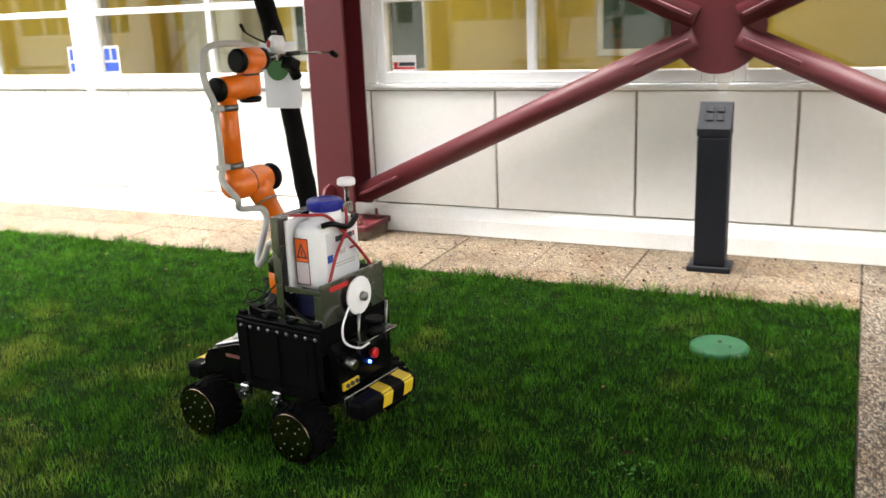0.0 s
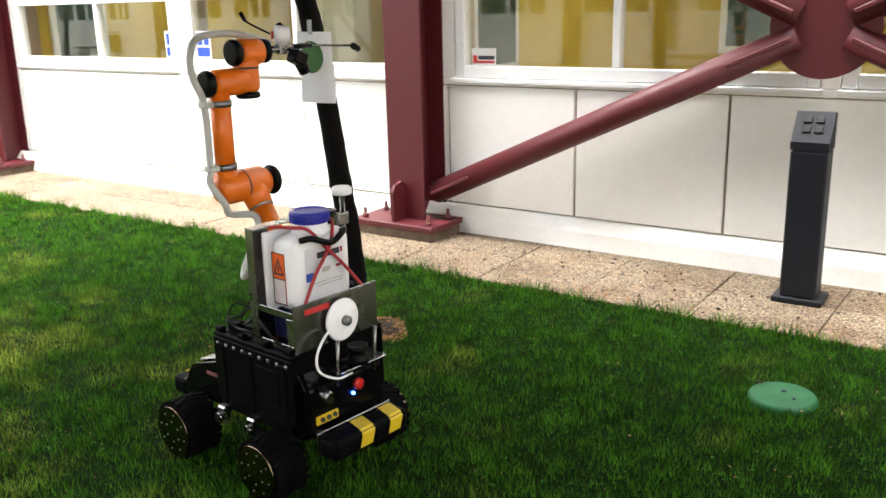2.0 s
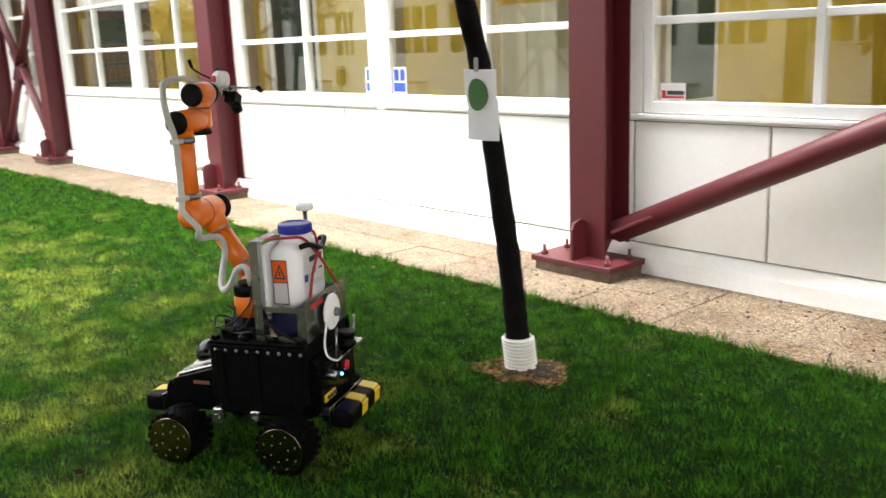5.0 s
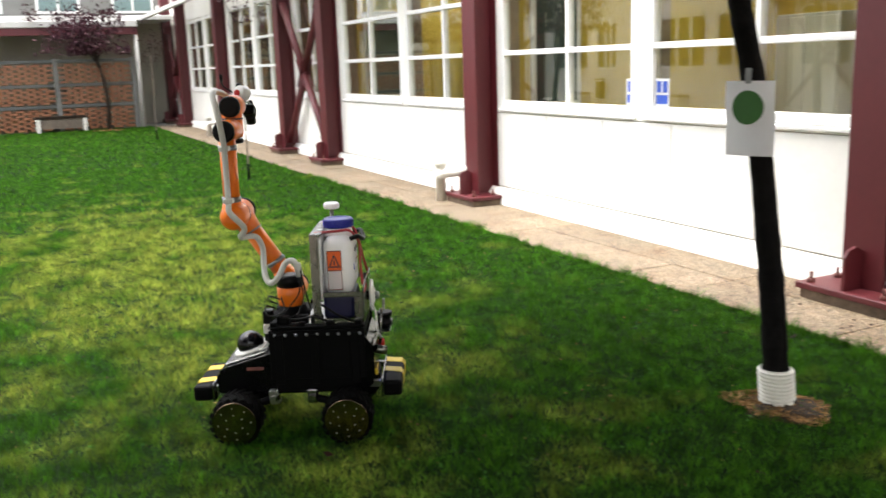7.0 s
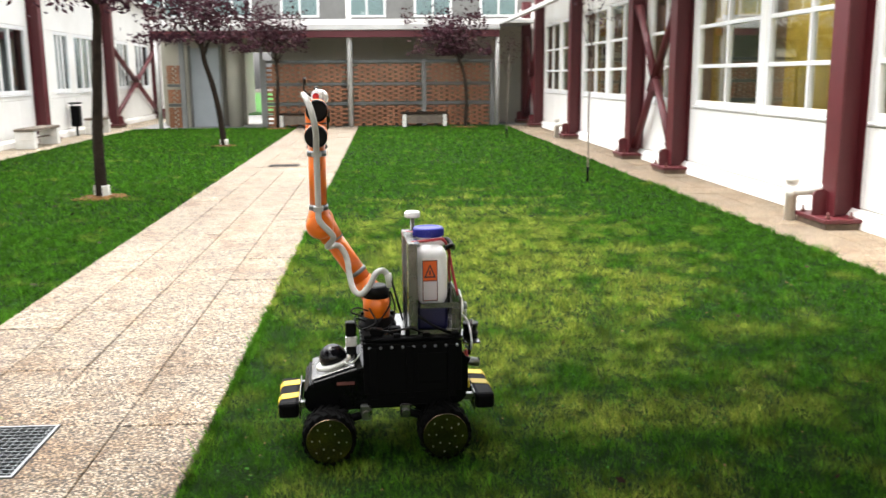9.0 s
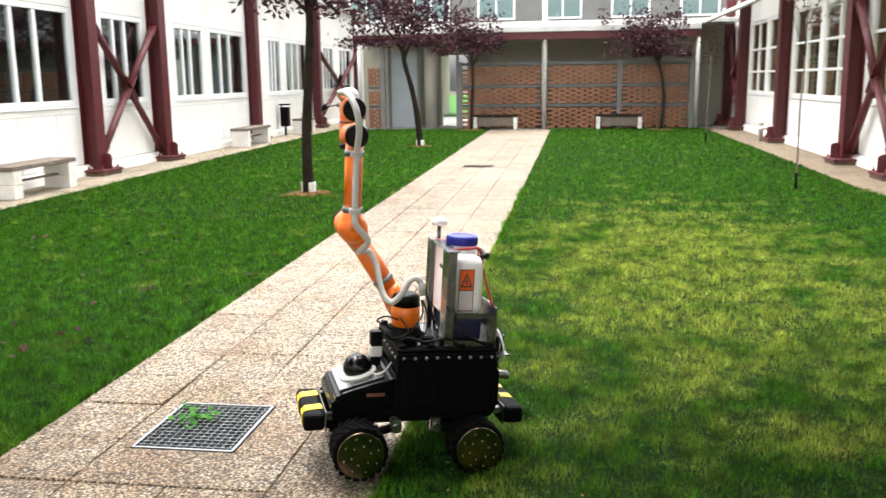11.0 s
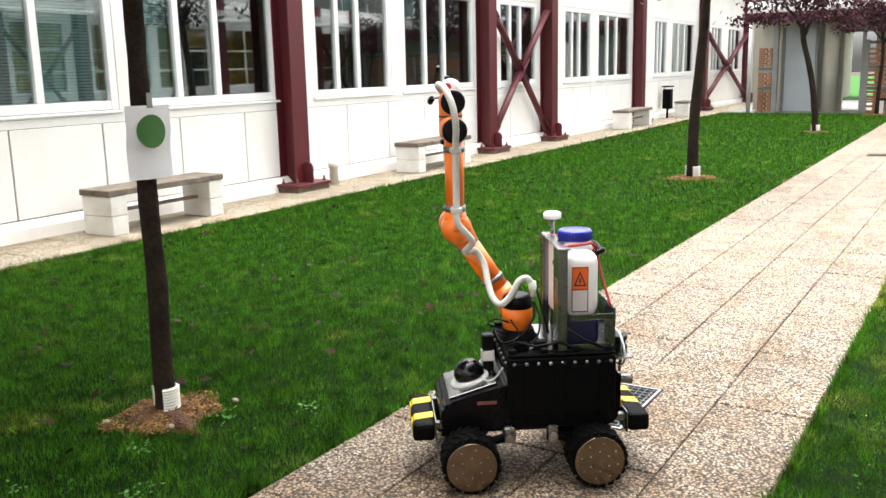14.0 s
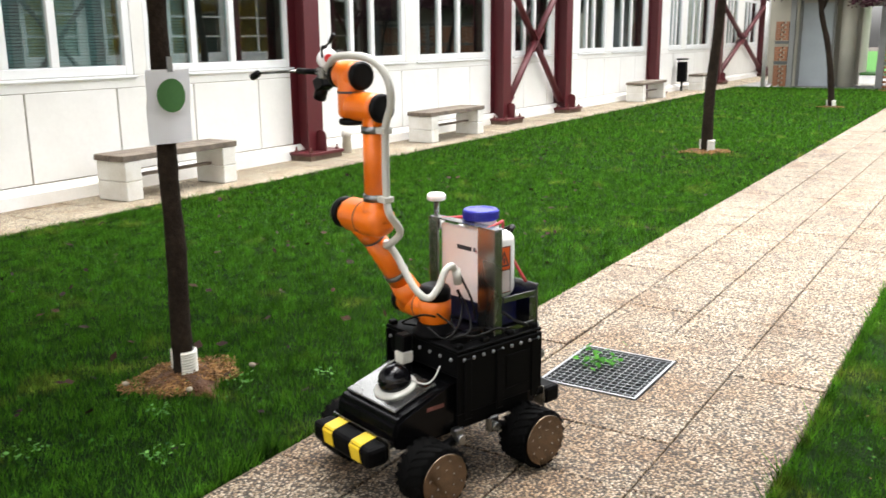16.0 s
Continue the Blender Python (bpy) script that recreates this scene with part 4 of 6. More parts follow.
def tree(x, y, label, line, r0, r1, crown, seed, bark="bark", collar=0.0, mulch=0.35, n=2200, ring="mulch", shift=(0, 0), wrap_from=(0, 359.5)):
    """A trunk along line (points above its foot), limbs, a loose crown; a collar and a mulch ring at the foot."""
    rng = random.Random(seed)
    t = thing("tree", pose(x, y, 0), label, "tree", "courtyard trees")
    pts = smooth_path(line, 8)
    rad = [r0 + (r1 - r0) * i / (len(pts) - 1) + rng.uniform(-1, 1) * r0 * 0.045 for i in range(len(pts))]
    part("trunk", sweep(bmesh.new(), pts, rad, 12), bark, t)
    top = pts[-1]
    for k in range(crown[3]):
        a = 2 * math.pi * k / crown[3] + rng.uniform(-0.4, 0.4)
        s = pts[int(len(pts) * rng.uniform(0.72 if n < 10000 else 0.92, 0.98))]
        e = top + Vector((math.cos(a) * crown[0] * rng.uniform(0.6, 1.0), math.sin(a) * crown[0] * rng.uniform(0.6, 1.0), crown[1] * rng.uniform(0.2, 0.9))) + Vector((*shift, 0)) * rng.uniform(0.5, 1.0)
        mid = (s + e) / 2 + Vector((rng.uniform(-0.1, 0.1), rng.uniform(-0.1, 0.1), 0.12))
        limb = smooth_path([s, mid, e], 6)
        part("limb", sweep(bmesh.new(), limb, [r1 * 0.6 * (1 - 0.8 * i / (len(limb) - 1)) for i in range(len(limb))], 6), "bark", t)
    if n:
        me = soup("crown", leaves(rng, top + Vector((*shift, crown[1] * 0.45)), (crown[0] * 0.55, crown[0] * 0.55, crown[1] * 0.40), n, crown[2]), 4, "plum")
        tagged(part("crown", me, "", t, "loose crown of small purple leaves"), kind="stuff")
    if collar:
        cb = bmesh.new()
        a0, span, rr = radians(wrap_from[0]), radians(wrap_from[1]), r0 * 1.36
        tilt = (pts[4] - pts[0]).normalized()
        rows = []
        for i in range(45):
            z = -0.01 + collar * i / 44
            k = rr if i % 4 in (1, 2) else rr * 0.87
            rows.append([(cb.verts.new(tilt * z + Vector((k * math.cos(a), k * math.sin(a), 0))), cb.verts.new(tilt * z + Vector((rr * 0.82 * math.cos(a), rr * 0.82 * math.sin(a), 0)))) for a in (a0 + span * q / 32 for q in range(33))])
        for u, v in zip(rows, rows[1:]):
            for q in range(32):
                cb.faces.new((u[q][0], u[q + 1][0], v[q + 1][0], v[q][0]))
                cb.faces.new((u[q][1], v[q][1], v[q + 1][1], u[q + 1][1]))
            for q in (0, 32):
                cb.faces.new((u[q][0], v[q][0], v[q][1], u[q][1]))
        for q in range(32):
            cb.faces.new((rows[-1][q][0], rows[-1][q + 1][0], rows[-1][q + 1][1], rows[-1][q][1]))
        part("trunk_collar", cb, "collar", t, "ribbed white plastic collar at the foot")
    if mulch:
        bm = bmesh.new()
        rings = []
        for k, (f, h) in enumerate(((0.05, 0.035), (0.4, 0.032), (0.72, 0.018), (0.95, 0.002), (1.05, -0.02))):
            rings.append([bm.verts.new((f * mulch * (1 + 0.85 * noise.noise((math.cos(a) * 1.3 + seed, math.sin(a) * 1.3, k * 0.2))) * math.cos(a), f * mulch * math.sin(a) * (1 + 0.85 * noise.noise((math.cos(a) + seed * 2, math.sin(a), 3))), h + 0.012 * noise.noise((math.cos(a) * f * 6, math.sin(a) * f * 6, seed)))) for a in (2 * math.pi * i / 36 for i in range(36))])
        for a, b in zip(rings, rings[1:]):
            for i in range(36):
                bm.faces.new((a[i], a[(i + 1) % 36], b[(i + 1) % 36], b[i])).smooth = True
        bm.faces.new(rings[0])
        solo("tree_pit", bm, ring, "bare ring of soil and straw around a tree foot", "soil", "structure", at=pose(x, y, 0))
        g = np.random.RandomState(seed + 50)
        m = int(7000 * (mulch / 0.35) ** 2)
        aa = g.uniform(0, 2 * math.pi, m)
        lobes = 0.95 + 0.22 * np.sin(2 * aa + seed) + 0.13 * np.sin(5 * aa + 2 * seed)
        rr = mulch * 1.15 * lobes * np.sqrt(g.uniform(0, 1, m))
        c = np.stack([rr * np.cos(aa), rr * np.sin(aa), 0.03 - 0.024 * np.minimum(rr / mulch, 1.2) + g.uniform(0.0, 0.012, m)], 1)
        d = np.stack([g.normal(0, 1, m), g.normal(0, 1, m), g.normal(0, 0.3, m)], 1)
        d *= (g.uniform(0.004, 0.019, m) / np.linalg.norm(d, axis=1))[:, None]
        w = np.cross(d, g.normal(0, 1, (m, 3)))
        w *= (0.0024 / np.linalg.norm(w, axis=1))[:, None]
        me = soup("straw", np.stack([c - d - w, c - d + w, c + d + w, c + d - w], 1).reshape(-1, 3), 4, "straw")
        ob = tagged(new("straw_litter", me), "loose straw and bark chips on the tree pit", "litter", kind="stuff")
        ob.matrix_basis = pose(x, y, 0)
    return t


TREES = [(-2.37, 3.62), (-2.30, -2.32), (-11.3, -2.66), (-19.8, -2.6), (-12.1, 3.72), (-21.2, 3.82)]
# both near crowns stay out of view; made dense and shifted to shade the lawn
tree(-2.37, 3.62, "slim leaning tree with black-wrapped trunk beside the lawn's edge", [(0, 0, 0), (-0.015, -0.01, 0.2), (-0.04, -0.02, 0.5), (-0.065, -0.04, 0.78), (-0.08, -0.06, 1.0), (-0.115, -0.10, 1.4), (-0.16, -0.14, 1.7), (-0.2, -0.17, 2.1), (-0.22, -0.2, 2.7)], 0.056, 0.040, (2.1, 1.15, 0.12, 12), 1, "wrap", 0.185, 0.17, 78000, ring="soil", shift=(1.15, -0.35))
tree(-2.30, -2.32, "slim dark-barked tree with a white collar and straw ring", [(0, 0, 0), (0.0, 0.0, 0.3), (-0.005, 0.005, 0.6), (0.0, 0.0, 0.9), (0.0, 0.005, 1.3), (0.0, 0.01, 2.0), (0.02, 0.02, 2.7)], 0.046, 0.036, (2.0, 1.6, 0.10, 10), 2, "bark", 0.14, 0.20, 26000, shift=(0.9, -0.5), wrap_from=(40, 250))
tree(-11.3, -2.66, "young purple-leaved tree on the benches' lawn", [(0, 0, 0), (0, 0, 0.7), (-0.03, 0.04, 1.4), (0.0, 0.10, 2.1), (0, 0.1, 2.5)], 0.075, 0.045, (0.9, 1.3, 0.05, 8), 3, "bark", 0.17, 0.26, wrap_from=(20, 250))
tree(-19.8, -2.6, "leaning purple-leaved tree near the path's end", [(0, 0, 0), (-0.05, -0.08, 0.7), (-0.1, -0.2, 1.3), (-0.1, -0.36, 1.9), (-0.1, -0.4, 2.4)], 0.07, 0.045, (1.1, 1.0, 0.06, 9), 4, "bark", 0.16, 0.20, 2900, wrap_from=(20, 250))
tree(-26.0, 3.25, "purple-leaved tree before the brick screen", [(0, 0, 0), (0.0, 0.05, 0.8), (0, -0.02, 1.5), (0, -0.25, 2.25)], 0.055, 0.036, (1.0, 1.0, 0.06, 9), 5, "bark", 0, 0.3, 2600)
tree(-26.3, -2.18, "purple-leaved tree before the corridor", [(0, 0, 0), (0.0, 0.02, 0.8), (0, 0.05, 1.5), (0, 0.0, 2.35)], 0.055, 0.036, (1.1, 0.9, 0.06, 9), 6, "bark", 0, 0.3, 2400)
tree(-12.1, 3.72, "thin bare sapling with a dark foot guard", [(0, 0, 0), (0.0, 0.0, 0.5), (0.02, -0.01, 1.1), (0.0, 0.02, 1.7), (0.02, 0, 2.2)], 0.013, 0.008, (0.35, 0.6, 0.03, 7), 7, "plank", 0, 0, 160)
tree(-21.2, 3.82, "thin bare sapling by the far lawn", [(0, 0, 0), (0.0, 0.0, 0.5), (0.0, 0.03, 1.2), (0.0, 0.04, 1.9)], 0.013, 0.008, (0.35, 0.6, 0.03, 7), 8, "plank", 0, 0, 160)
for x, y in ((-12.1, 3.72), (-21.2, 3.82)):
    solo("foot_guard", T((x, y, 0), (x, y, 0.22), 0.020, seg=12), "matt", "dark sleeve around the foot of a sapling", "tree guard")


# ---- paper targets on the trunks ----
def target(at, label, w=0.205, h=0.30):
    """A sheet of paper with a printed green disc, slightly curled; its face looks along -y."""
    p = thing("paper_target", at, label, "paper target", "paper targets")
    bm = bmesh.new()
    rows, cols = 8, 6
    g = [[bm.verts.new((w * (i / cols - 0.5), 0.018 * (2 * (i / cols - 0.5)) ** 2 + (0.012 * math.sin(j / rows * 2.4) if j > 3 else 0), -h * j / rows)) for i in range(cols + 1)] for j in range(rows + 1)]
    back = [[bm.verts.new(v.co + Vector((0, 0.0012, 0))) for v in r] for r in g]
    for k in (g, back):
        for j in range(rows):
            for i in range(cols):
                bm.faces.new((k[j][i], k[j][i + 1], k[j + 1][i + 1], k[j + 1][i])).smooth = True
    part("sheet", bm, "paper", p)
    d = bmesh.new()
    rr = 0.068
    cols_ = []
    for a in range(17):
        x = rr * 0.98 * math.cos(math.pi * (1 - a / 16))
        e = math.sqrt(max(1e-8, rr * rr - (x / 0.98) ** 2))
        y = 0.018 * (2 * x / w) ** 2 - 0.004
        cols_.append([d.verts.new((x, y, -0.105 + e * q)) for q in (-1, 0, 1)])
    for a, b in zip(cols_, cols_[1:]):
        for q in (0, 1):
            d.faces.new((a[q], b[q], b[q + 1], a[q + 1])).smooth = True
    part("green_disc", d, "dot", p, "printed green disc")
    part("tape", B(-0.012, 0.012, -0.004, 0.0, -0.01, 0.05), "zinc", p)
    return p


target_a = target(pose(-2.44, 3.455, 1.385, 0, 0, 0), "white paper sheet with a green disc taped to the wrapped trunk")
target_b = target(pose(-2.285, -2.245, 1.345, 0, 0, 172), "white paper sheet with a green disc taped to the bark")


# ---- benches, bollard, bin, pipes, covers ----
def bench(x0, x1, y0, label, category="bench", yaw=0, foot=0.19, seat="plank"):
    b = thing("bench", pose((x0 + x1) / 2, y0, 0.0, 0, 0, yaw), label, category, "benches of the courtyard")
    h = (x1 - x0) / 2
    for sx in (-1, 1):
        for z in (0.0, 0.185):
            part("leg_block", B(sx * h, sx * (h - foot), -0.20, 0.20, z + 0.001, z + 0.183, 0.008), "bench", b)
    for k in range(2):
        part("plank", B(-h - 0.02, h + 0.02, -0.205 + k * 0.208, -0.004 + k * 0.208, 0.372, 0.43, 0.006), seat, b)
    if seat == "bark":
        part("front_board", B(-h + foot, h - foot, -0.17, -0.14, 0.10, 0.368, 0.004), "plank", b, "dark board under the seat")
    part("stretcher", B(-h + foot, h - foot, -0.03, 0.03, 0.19, 0.22, 0.003), "plank", b)
    return b


mark = set(scene.objects)
bench(-6.52, -5.08, -6.50, "weathered plank bench on white concrete blocks by the wall")
bench(-12.0, -10.45, -6.50, "weathered plank bench on white blocks farther along the wall")
bench(-21.3, -19.6, -6.50, "far plank bench on white blocks by the wall")
bench(-25.6, -24.6, -6.50, "plank bench near the far end of the wall")
since(mark)
bench(-0.65, 0.65, 0, "low dark-topped bench before the brick screen", yaw=90, foot=0.11, seat="bark").matrix_basis = pose(XE + 0.55, -1.5, 0, 0, 0, 90)
bench(-0.65, 0.65, 0, "low dark-topped bench at the screen's corner", yaw=90, foot=0.11, seat="bark").matrix_basis = pose(XE + 0.55, 2.1, 0, 0, 0, 90)

bo = thing("bollard_lamp", pose(-0.73, 5.10, 0, 0, 0, 2), "square dark grey bollard lamp with a slatted head", "bollard lamp")
part("post", B(-0.086, 0.086, -0.075, 0.075, 0.03, 0.765, 0.008), "lampgrey", bo)
part("foot_plate", B(-0.12, 0.12, -0.10, 0.10, 0.0, 0.03, 0.004), "lampgrey", bo)
hd = bmesh.new()
pr = [(-0.075, 0.768), (0.075, 0.768), (0.075, 0.93), (0.04, 0.945), (-0.075, 0.808)]
lo = [hd.verts.new((-0.089, y, z)) for y, z in pr]
hi = [hd.verts.new((0.089, y, z)) for y, z in pr]
hd.faces.new(lo)
hd.faces.new(hi[::-1])
for i in range(5):
    hd.faces.new((lo[i], lo[(i + 1) % 5], hi[(i + 1) % 5], hi[i]))
head = part("head", hd, "lampgrey", bo)
for i in (-1, 1):
    for j in (0, 1):
        w = bmesh.new()
        box(w, i * 0.028 - 0.020, i * 0.028 + 0.020, -0.004, 0.004, -0.018, 0.018, 0.003, m=Matrix.Translation((0, -0.034 + j * 0.036, 0.865 + j * 0.043)) @ Matrix.Rotation(radians(-39.5), 4, "X"))
        part("louvre", w, "black", head)

cv = bmesh.new()
lathe(cv, (0, 0, -0.02), (0, 0, 1), [(0, 0.128), (0.03, 0.128), (0.042, 0.118), (0.046, 0.0)], 40)
vc = thing("valve_cover", pose(-0.50, 3.86, -0.004), "round green plastic valve cover in the grass", "valve cover")
part("lid", cv, "cover", vc)
part("screw", T((0, 0.02, 0.026), (0, 0.02, 0.031), 0.010, seg=10), "ink", vc)
part("screw", T((0.05, -0.03, 0.025), (0.05, -0.03, 0.030), 0.006, seg=10), "ink", vc)

mark = set(scene.objects)
bn = thing("litter_bin", pose(-24.1, -6.75, 0), "black litter bin on a post by the wall", "litter bin")
part("post", T((0, 0, 0), (0, 0, 0.4), 0.03, seg=10), "matt", bn)
part("bucket", B(-0.13, 0.13, -0.11, 0.11, 0.25, 0.78, 0.02), "matt", bn)
part("hood", B(-0.15, 0.15, -0.13, 0.13, 0.83, 0.87, 0.012), "matt", bn)
part("bracket", B(-0.02, 0.02, -0.11, -0.09, 0.775, 0.835), "matt", bn)
since(mark)


def drain(x, y, s, label):
    """A wall pipe that bends out into a standing pipe stub."""
    d = thing("drain_pipe", pose(x, y, 0), label, "drain pipe", "drain pipes")
    part("stub", lathe(bmesh.new(), (0, 0, 0), (0, 0, 1), [(0, 0.055), (0.24, 0.055), (0.241, 0.062), (0.33, 0.062), (0.331, 0.055), (0.39, 0.055), (0.391, 0.064), (0.44, 0.064)], 20), "collar", d)
    ends = [(0, 0, 0.30), (0.09, 0.08 * s, 0.31), (0.20, 0.22 * s, 0.35), (0.25, 0.31 * s, 0.46), (0.26, 0.33 * s, 0.9), (0.26, 0.33 * s, 3.35)]
    part("pipe", sweep(bmesh.new(), smooth_path(ends, 6), 0.05, 12), "collar", d)
    return d


drain(-8.65, 5.04, 1, "white drain pipe bending into a stub beside a column")
drain(-21.26, 5.04, 1, "white drain pipe beside a far column")
mark = set(scene.objects)
solo("pipe_stub", lathe(bmesh.new(), (0, 0, 0), (0, 0, 1), [(0, 0.06), (0.22, 0.06), (0.221, 0.07), (0.30, 0.07)], 18), "collar", "short white pipe stub beside a red column", "pipe", at=pose(-9.0, -6.72, 0))
since(mark)
solo("drain_slot", B(-15.3, -15.0, -1.05, -0.55, 0.001, 0.008), "matt", "narrow dark drain slot across the path", "drain")

# notices and sticker on the glass
for x, w in ((-5.90, 0.13), (-5.50, 0.17)):
    nt = thing("window_notice", pose(x, WALL_N + 0.012, 1.10), "blue and white notice stuck on the window", "notice", "window notices")
    part("sheet", B(-w / 2, w / 2, 0, 0.003, 0, 0.22), "paper", nt)
    part("print", B(-w / 2 + 0.015, w / 2 - 0.015, -0.002, -0.0005, 0.02, 0.09), "signblue", nt)
    part("print", B(-w / 2 + 0.02, -0.01, -0.002, -0.0005, 0.11, 0.2), "signblue", nt)
    part("print", B(0.01, w / 2 - 0.02, -0.002, -0.0005, 0.11, 0.2), "signblue", nt)
st = thing("window_sticker", pose(-2.86, WALL_N + 0.010, 1.10), "small red and white sticker on the window corner", "sticker")
part("sheet", B(-0.09, 0.09, 0, 0.003, 0, 0.105), "paper", st)
part("print", B(-0.06, 0.08, -0.002, -0.0005, 0.012, 0.026), "signred", st)
part("print", B(-0.08, -0.05, -0.002, -0.0005, 0.012, 0.06), "signred", st)
part("print", B(-0.04, 0.08, -0.002, -0.0005, 0.034, 0.058), "ink", st)

# grate in the path
gt = thing("floor_grate", pose((GX0 + GX1) / 2, (GY0 + GY1) / 2, 0), "galvanised steel grate set in the paving", "grate")
gx, gy = (GX1 - GX0) / 2, (GY1 - GY0) / 2
for a in (-1, 1):
    part("rim", B(a * gx, a * (gx - 0.012), -gy, gy, -0.04, 0.003), "zinc", gt)
    part("rim", B(-gx + 0.012, gx - 0.012, a * gy, a * (gy - 0.012), -0.04, 0.003), "zinc", gt)
bars = 15
for i in range(1, bars):
    x = -gx + 2 * gx * i / bars
    part("bar", B(x - 0.0020, x + 0.0020, -gy + 0.012, gy - 0.012, -0.007, 0.002), "gratebar", gt)
for i in range(1, 14):
    y = -gy + 2 * gy * i / 14
    part("cross_bar", B(-gx + 0.012, gx - 0.012, y - 0.0017, y + 0.0017, -0.007, 0.0), "gratebar", gt)
# black sheet just below the bars, painting the shade of a deep pit
solo("grate_shade_sheet", B(GX0 - 0.005, GX1 + 0.005, GY0 - 0.005, GY1 + 0.005, -0.0115, -0.0085), "matt", "black sheet under the grate, standing in for the pit's shade", "pit", "structure")
g = np.random.RandomState(5)
lv = []
for _ in range(48):
    c = np.array([-3.42 + g.normal(0, 0.07), -0.82 + g.normal(0, 0.06), g.uniform(0.0, 0.05)])
    a = np.array([*g.normal(0, 1, 2), 0.3])
    a *= 0.02 / np.linalg.norm(a)
    b = np.array([-a[1], a[0], 0.004]) * 0.7
    lv += [c - a, c + b, c + a, c - b]
tagged(new("weeds", soup("weeds", np.array(lv), 4, "lush")), "small green weeds growing through the grate", "weeds", kind="stuff")


# ---- the robot ----
HUB_BOLT = mesh_of("hub_bolt", ball(bmesh.new(), (0, 0, 0), 0.0034, (1, 0.6, 1), 6), "zinc")
LUG = mesh_of("tread_lug", B(-0.010, 0.010, -0.033, 0.033, -0.006, 0.0025, 0.0015), "rubber")


def build_wheel(parent, x, y, side):
    w = part("wheel", B(-0.01, 0.01, -0.05, 0.05, -0.01, 0.01), "matt", parent, at=pose(x, y, 0.105))
    ty = bmesh.new()
    lathe(ty, (0, -0.062, 0), (0, 1, 0), [(0, 0.070), (0.002, 0.088), (0.010, 0.096), (0.030, 0.0995), (0.094, 0.0995), (0.114, 0.096), (0.122, 0.088), (0.124, 0.070)], 36)
    part("tyre", ty, "rubber", w, "chunky black tyre")
    for k in range(20):
        for row, sy in ((0, -1), (1, 1)):
            part("tread_lug", LUG, "", w, at=Matrix.Rotation(2 * math.pi * (k + row / 2) / 20, 4, "Y") @ Matrix.Translation((0, sy * 0.030, 0.1005)) @ Matrix.Rotation(sy * 0.5, 4, "Z"))
    dc = bmesh.new()
    lathe(dc, (0, side * 0.058, 0), (0, side, 0), [(0, 0.085), (0.008, 0.089), (0.0105, 0.087), (0.011, 0.0)], 40)
    disc = part("hub_disc", dc, "mirror", w, "polished hub disc with small bolts")
    for rr, n, o in ((0.066, 8, 0), (0.037, 6, 0.3)):
        for k in range(n):
            a = 2 * math.pi * k / n + o
            part("hub_bolt", HUB_BOLT, "", w, at=pose(rr * math.cos(a), side * 0.0695, rr * math.sin(a)))
    return w


robot = thing("mobile_robot", pose(-1.88, 2.615, 0, 0, 0, 174.4), "black four-wheeled robot with an orange arm and white tank", "robot")
wheels = [(build_wheel(robot, sx * 0.225, sy * 0.231, sy), sy) for sx in (1, -1) for sy in (1, -1)]

# chassis with a sloping hood
ch = bmesh.new()
prof = [(0.30, 0.195), (0.325, 0.225), (0.315, 0.272), (0.29, 0.290), (0.08, 0.352), (-0.30, 0.415), (-0.335, 0.36), (-0.335, 0.22), (-0.30, 0.175), (0.30, 0.175)]
lo = [ch.verts.new((x, -0.165, z)) for x, z in prof]
hi = [ch.verts.new((x, 0.165, z)) for x, z in prof]
ch.faces.new(lo)
ch.faces.new(hi[::-1])
for i in range(len(prof)):
    ch.faces.new((lo[i], lo[(i + 1) % len(prof)], hi[(i + 1) % len(prof)], hi[i]))
bmesh.ops.bevel(ch, geom=ch.edges[:], offset=0.012, segments=2, affect="EDGES")
part("chassis", ch, "shell", robot, "glossy black body shell")
tp = bmesh.new()
m = Matrix.Translation((0.195, 0, 0.3235)) @ Matrix.Rotation(math.atan2(0.062, 0.21), 4, "Y")
box(tp, -0.085, 0.098, -0.145, 0.125, -0.004, 0.004, 0.003, m=m)
deck = part("hood_plate", tp, "steel", robot, "bare metal plate on the hood")
dm = bmesh.new()
ball(dm, (0.202, 0.010, 0.350), 0.057, (1, 1, 1.0), 28)
part("camera_dome", dm, "dome", robot, "smoked camera dome")
part("dome_ring", lathe(bmesh.new(), (0.199, 0.010, 0.323), (0.28, 0, 1), [(0, 0.074), (0.008, 0.074), (0.013, 0.066), (0.014, 0.050)], 32), "hose", robot, "pale ring round the dome")
part("hood_badge", B(0.12, 0.19, 0.1655, 0.167, 0.283, 0.296), "rust", robot, "dull red side mark")
for sy in (-1, 1):
    part("side_skirt", B(-0.26, 0.07, sy * 0.168, sy * 0.176, 0.19, 0.40, 0.003), "matt", robot)

# superstructure of bolted plates
part("tower", B(-0.295, 0.075, -0.185, 0.185, 0.37, 0.460, 0.006), "matt", robot, "matt black bolted upper frame")
part("top_plate", B(-0.305, 0.085, -0.195, 0.195, 0.460, 0.472, 0.003), "matt", robot)
